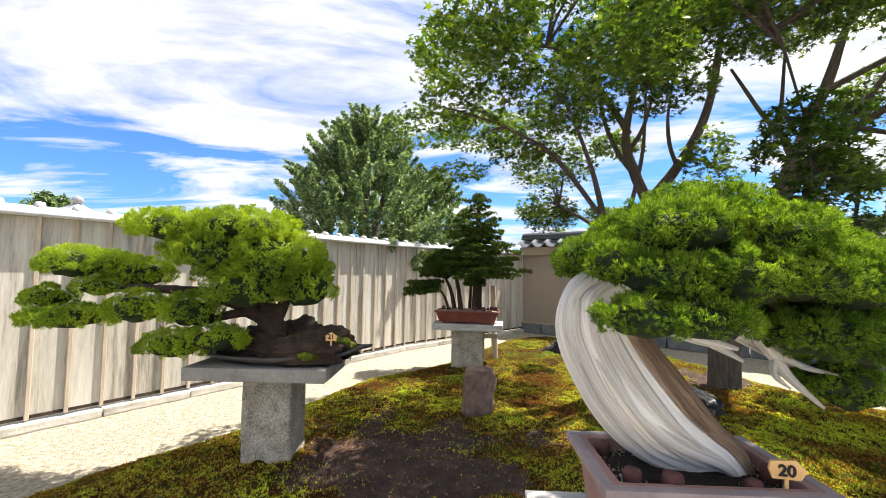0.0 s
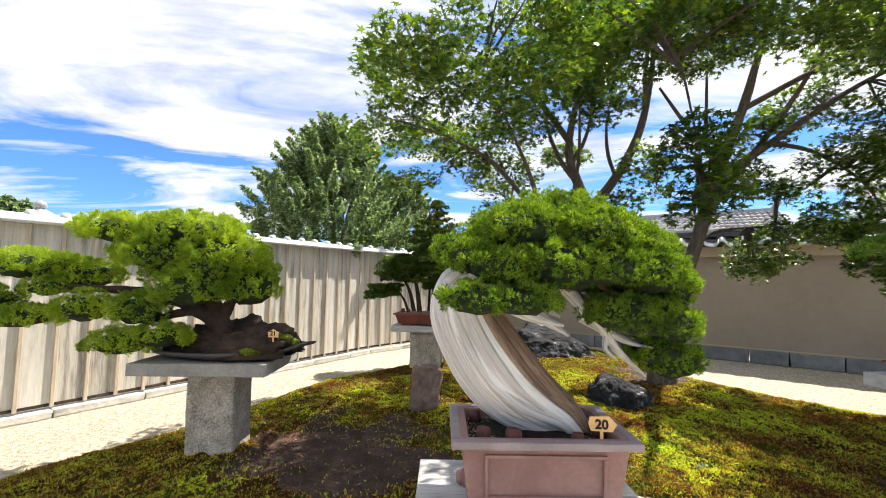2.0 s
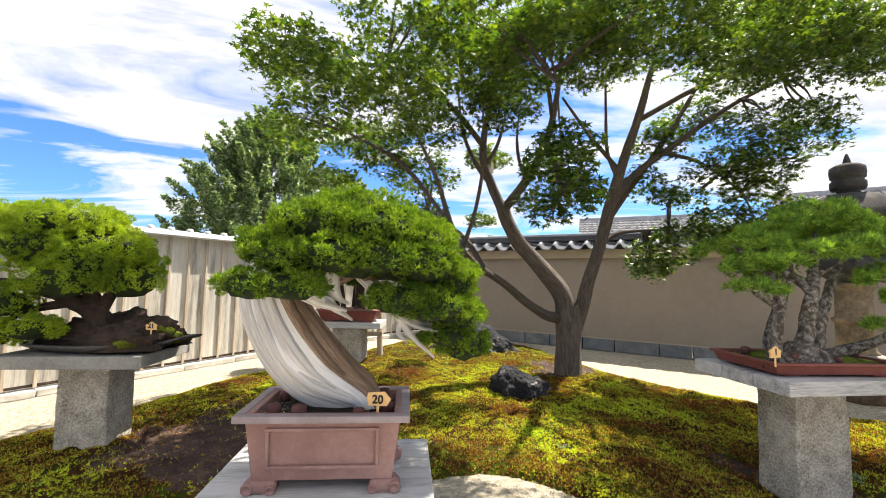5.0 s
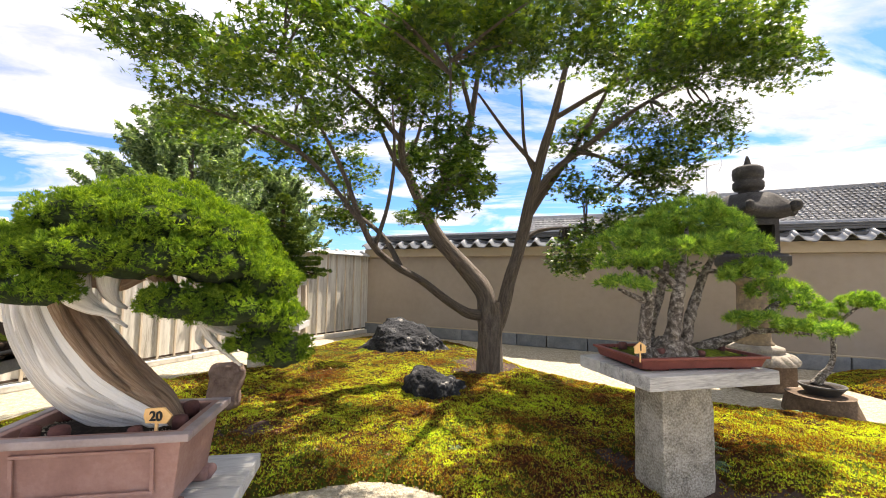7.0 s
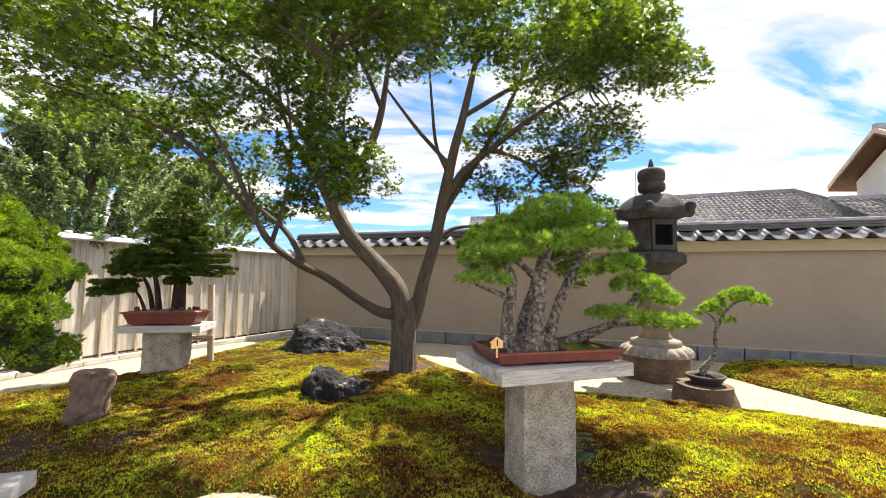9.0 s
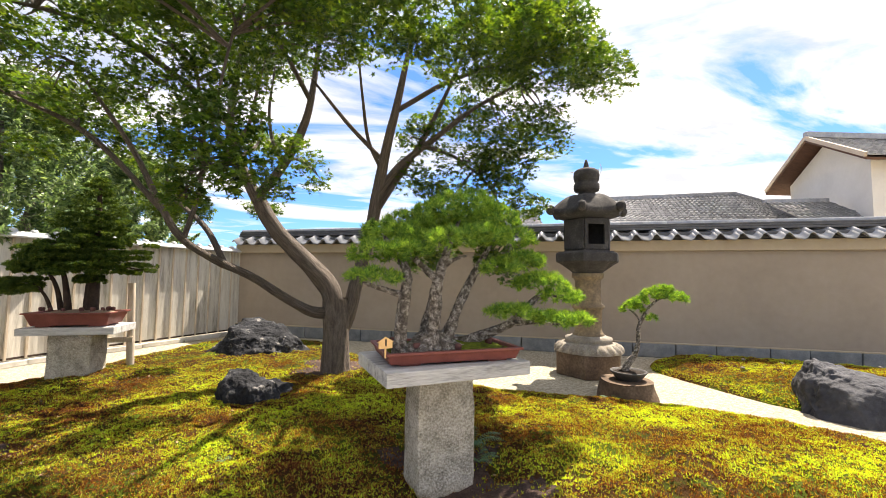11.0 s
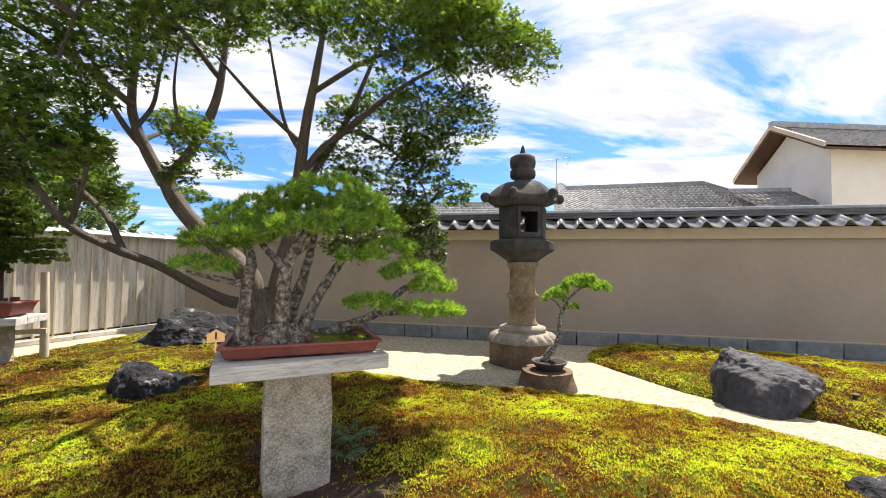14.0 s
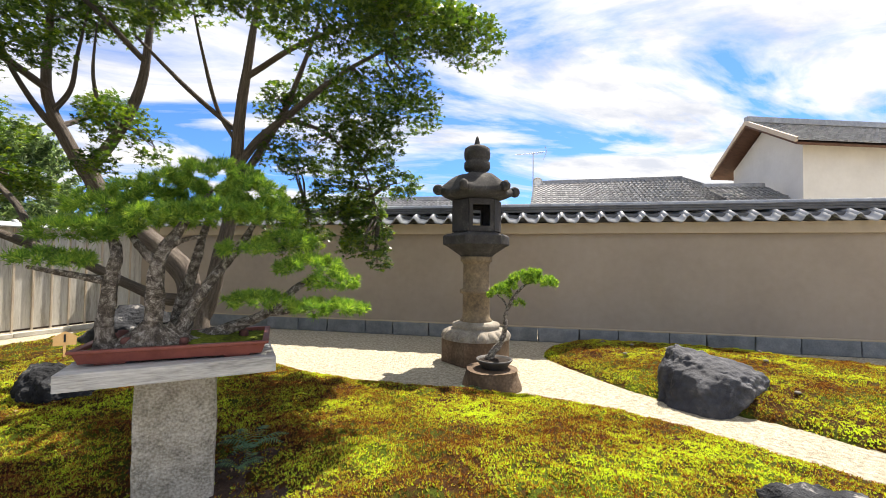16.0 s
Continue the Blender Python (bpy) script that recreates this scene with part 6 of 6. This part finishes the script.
def far_houses():
    h = thing("house", "low house with a broad grey tiled roof beyond the wall", "house", (17.5, 12.5, GROUND))
    inv = Matrix.Translation((-17.5, -12.5, -GROUND))
    rl, rr, el, er = (14.3, 13.3, 4.62), (20.4, 11.2, 5.0), (12.6, 11.2, 3.15), (20.0, 9.2, 3.3)
    for ob in (tiled_slope(rl, rr, er, el, "roof", h, 14, 34), part("ridge", beam_between(rl, rr, 0.16, 0.22, M["tile"]), h), part("wall", beam_between((13.2, 12.4, 1.5), (20.2, 10.4, 1.5), 0.2, 3.0, M["white_wall"]), h),
               part("verge", beam_between(rr, (25.6, 9.0, 3.3), 0.14, 0.16, M["tile"]), h), tiled_slope(rr, (20.5, 11.17, 5.0), (25.6, 9.0, 3.25), er, "roof", h, 14, 12)):
        ob.matrix_basis = inv @ ob.matrix_basis
    g = thing("house", "low outbuilding with a small grey tiled roof beyond the wall", "house", (11, 15.8, GROUND))
    for ob in (tiled_slope((8.6, 16.9, 4.05), (13.1, 15.0, 4.15), (12.6, 13.6, 3.2), (8.0, 15.6, 3.2), "roof", g, 7, 26), part("ridge", beam_between((8.6, 16.9, 4.08), (13.1, 15.0, 4.18), 0.14, 0.16, M["tile"]), g),
               part("wall", beam_between((8.3, 16.4, 1.5), (12.8, 14.5, 1.5), 0.2, 3.0, M["white_wall"]), g), part("ridge_ornament", beam_between((12.95, 15.05, 4.2), (13.15, 14.97, 4.5), 0.16, 0.2, M["tile"]), g)):
        ob.matrix_basis = Matrix.Translation((-11, -15.8, -GROUND)) @ ob.matrix_basis
    k = thing("house", "white-walled two-storey house with a tiled gable roof beyond the wall", "house", (22, 8, GROUND))
    near, far, apex = Vector((18.95, 6.35, 5.2)), Vector((22.0, 11.0, 5.2)), Vector((20.35, 8.6, 6.6))
    along = Vector((8.0, -2.6, 0.0))
    iv = Matrix.Translation((-22, -8, -GROUND))
    inn = along.normalized() * 0.7
    w0, w1 = near + (far - near) * 0.12 + inn, far + (near - far) * 0.12 + inn
    gb = bmesh.new()
    pts = [(w0.x, w0.y, 0), (w1.x, w1.y, 0), (w1.x, w1.y, 5.3), (apex.x + inn.x, apex.y + inn.y, 6.35), (w0.x, w0.y, 5.3)]
    vs = [gb.verts.new(p) for p in pts]
    front = gb.faces.new(vs)
    ex = bmesh.ops.extrude_face_region(gb, geom=[front])
    bmesh.ops.translate(gb, verts=[v for v in ex["geom"] if isinstance(v, bmesh.types.BMVert)], vec=along * 0.9)
    bmesh.ops.recalc_face_normals(gb, faces=gb.faces[:])
    obs = [part("wall", bm_mesh("wall", gb, M["white_wall"]), k, "white rendered wall"),
           tiled_slope(apex, apex + along, near + along, near, "roof", k, 10, 30), tiled_slope(apex, apex + along, far + along, far, "roof", k, 10, 30),
           part("soffit", beam_between(near + along * 0.5 + Vector((0, 0, -0.12)), apex + along * 0.5 + Vector((0, 0, -0.12)), along.length, 0.08, M["house_wood"], along), k, "dark brown timber soffit"),
           part("soffit", beam_between(far + along * 0.5 + Vector((0, 0, -0.12)), apex + along * 0.5 + Vector((0, 0, -0.12)), along.length, 0.08, M["house_wood"], along), k, "dark brown timber soffit"),
           part("bargeboard", beam_between(near, apex, 0.08, 0.15, M["trim_pale"]), k, "pale timber bargeboard"), part("bargeboard", beam_between(far, apex, 0.08, 0.15, M["trim_pale"]), k, "pale timber bargeboard"),
           part("ridge", beam_between(apex + Vector((0, 0, 0.12)), apex + along + Vector((0, 0, 0.12)), 0.2, 0.22, M["tile"]), k)]
    for ob in obs:
        ob.matrix_basis = iv @ ob.matrix_basis
    s = thing("house", "small grey tiled porch roof beside a white house", "house", (19.5, 8.2, GROUND))
    for ob in (tiled_slope((18.3, 8.85, 4.1), (20.3, 8.0, 4.15), (20.6, 6.6, 3.2), (18.1, 7.4, 3.2), "roof", s, 6, 12), part("ridge", beam_between((18.3, 8.85, 4.13), (20.3, 8.0, 4.18), 0.14, 0.14, M["tile"]), s),
               part("wall", beam_between((18.4, 8.3, 1.5), (20.3, 7.5, 1.5), 0.2, 3.0, M["white_wall"]), s)):
        ob.matrix_basis = Matrix.Translation((-19.5, -8.2, -GROUND)) @ ob.matrix_basis
    a = thing("antenna", "roof antenna with a small satellite dish on a pole", "antenna", (13.15, 11.75, GROUND))
    part("pole", tube("pole", [(0, 0, 0, 0.02), (0, 0, 3.0, 0.02), (0, 0, 5.45, 0.016)], M["metal"], n=8, segs=8, bumpy=0), a)
    part("boom", tube("boom", [(-0.62, 0.25, 5.36, 0.012), (0, 0, 5.42, 0.012), (0.40, -0.16, 5.5, 0.012)], M["metal"], n=8, segs=6, bumpy=0), a)
    for k2 in range(7):
        u = -0.6 + k2 * 0.15
        part("element", tube("element", [(u - 0.04, -u * 0.4 - 0.12, 5.40 + u * 0.08, 0.006), (u, -u * 0.4, 5.42 + u * 0.08, 0.006), (u + 0.04, -u * 0.4 + 0.12, 5.40 + u * 0.08, 0.006)], M["metal"], n=4, segs=5, bumpy=0), a)
    part("reflector", tube("reflector", [(0.36, -0.14, 5.2, 0.01), (0.46, -0.18, 5.5, 0.01), (0.40, -0.16, 5.72, 0.01)], M["metal"], n=10, segs=6, bumpy=0), a)
    part("dish", lathe("dish", [(0.001, -0.04), (0.10, -0.025), (0.17, 0.02), (0.175, 0.022), (0.1, -0.01), (0.001, -0.025)], M["dish"], 24), a, "round pale dish", pose(0.12, -0.12, 4.35, 75, 0, -25))
    q = thing("pavilion_roof", "distant dark tiled roof with a small finial behind the fence", "roof", (-14.0, 14.2, GROUND))
    part("post", beam_between((0, 0, 0), (0, 0, 3.0), 0.4, 0.4, M["house_wood"]), q)
    part("roof", poly_lathe("roof", [(1.5, 2.85), (1.5, 2.95), (0.35, 3.6), (0.12, 3.75)], 4, M["tile"], 0.78, 0.02), q)
    part("finial", lathe("finial", [(0.1, 3.72), (0.2, 3.8), (0.16, 3.95), (0.001, 4.05)], M["tile"], 16), q)


def beam_between(p, q, w, h, material, side=None):
    """A bevelled bar from p to q."""
    p, q = Vector(p), Vector(q)
    d = q - p
    z = d.normalized()
    x = Vector(side).normalized() if side is not None else (z.cross(Vector((0, 0, 1))) if abs(z.z) < 0.95 else Vector((1, 0, 0))).normalized()
    y = z.cross(x)
    bm = box_bm(w, h, d.length, min(w, h) * 0.15)
    bm.transform(Matrix.Translation(p) @ Matrix((x, y, z)).transposed().to_4x4())
    bmesh.ops.recalc_face_normals(bm, faces=bm.faces[:])
    return bm_mesh("bar", bm, material)


far_houses()


# ---- small plants ----
def fern(place, size, fronds, seed, label="small green fern growing at the foot of a pillar"):
    t = thing("fern", label, "fern", place)
    rng = np.random.default_rng(seed)
    for k in range(fronds):
        a = k * 2.4 + rng.uniform(-0.3, 0.3)
        pts = []
        for i in range(14):
            u = i / 13
            r = size * u
            c = np.array([r * math.cos(a), r * math.sin(a), size * 0.7 * u * (1.25 - u)])
            side = np.array([-math.sin(a), math.cos(a), 0])
            w = size * 0.26 * math.sin(math.pi * (0.12 + 0.88 * u)) + 0.002
            for s in (-1, 1):
                tip = c + side * s * w + np.array([math.cos(a), math.sin(a), 0]) * w * 0.5 - np.array([0, 0, 0.2 * w])
                dd = np.array([math.cos(a), math.sin(a), 0]) * size * 0.03
                pts += [c - dd, c + dd, tip]
        part("frond", mesh_from("frond", np.array(pts), np.arange(len(pts)).reshape(-1, 3), M["fern"]), t)


fern((4.10, 2.36, 0.09), 0.24, 8, 1)
fern((3.36, 1.62, 0.03), 0.14, 6, 2)
fern((-0.55, 2.75, 0.03), 0.10, 6, 3, "small weed sprouting in bare soil")
fern((-0.15, 2.9, 0.03), 0.11, 5, 4, "small weed sprouting in bare soil")
fern((6.12, 3.08, 0.0), 0.17, 7, 5, "tuft of green weed beside a stump")
fern((2.35, 2.75, 0.05), 0.06, 5, 6, "small pale weed in the moss")
fern((4.03, 2.12, 0.07), 0.15, 6, 7)


def mushrooms():
    """Tiny pale caps scattered on the moss mound."""
    cap = lathe("mushroom", [(0.006, 0.0), (0.007, 0.03), (0.03, 0.034), (0.024, 0.048), (0.001, 0.056)], M["lantern_pale"], 12)
    ring_d = lambda x, y: float(edge_distance(np.array([[x, y]]), MOSS_B)[0])
    for x, y in ((8.75, 3.9), (8.95, 3.55), (8.6, 1.75), (8.55, 3.3), (10.2, 2.6), (9.2, 3.2), (8.8, 1.5), (9.6, 2.2)):
        z = GROUND + float(moss_height(np.array([[x, y]]), np.array([ring_d(x, y)]), "B")[0])
        o = new("mushroom", cap)
        o.matrix_basis = pose(x, y, z - 0.02, 0, 0, x * 90)
        tagged(o, "tiny pale mushroom on the moss mound", "mushroom", "mushrooms on the mound")


mushrooms()


def litter():
    """Dry fallen leaves on the bare soil."""
    rng = np.random.default_rng(91)
    p = rng.uniform((-2.2, 1.9), (4.3, 6.2), (5000, 2))
    d = edge_distance(p, MOSS_A)
    p, d = p[d > 0.03], d[d > 0.03]
    k = bare_ground(p)
    keep = rng.uniform(0, 1, len(p)) < np.clip(k, 0.03, 0.6)
    p, d = p[keep], d[keep]
    v, f = leaves(np.column_stack([p, GROUND + moss_height(p, d, "A") + 0.010]), 0.020, "maple", rng, 0.35)
    tagged(new("leaf_litter", mesh_from("leaf_litter", v, f, M["livebark_dry"])), "dry brown fallen leaves on bare soil", "leaves", kind="stuff")


litter()
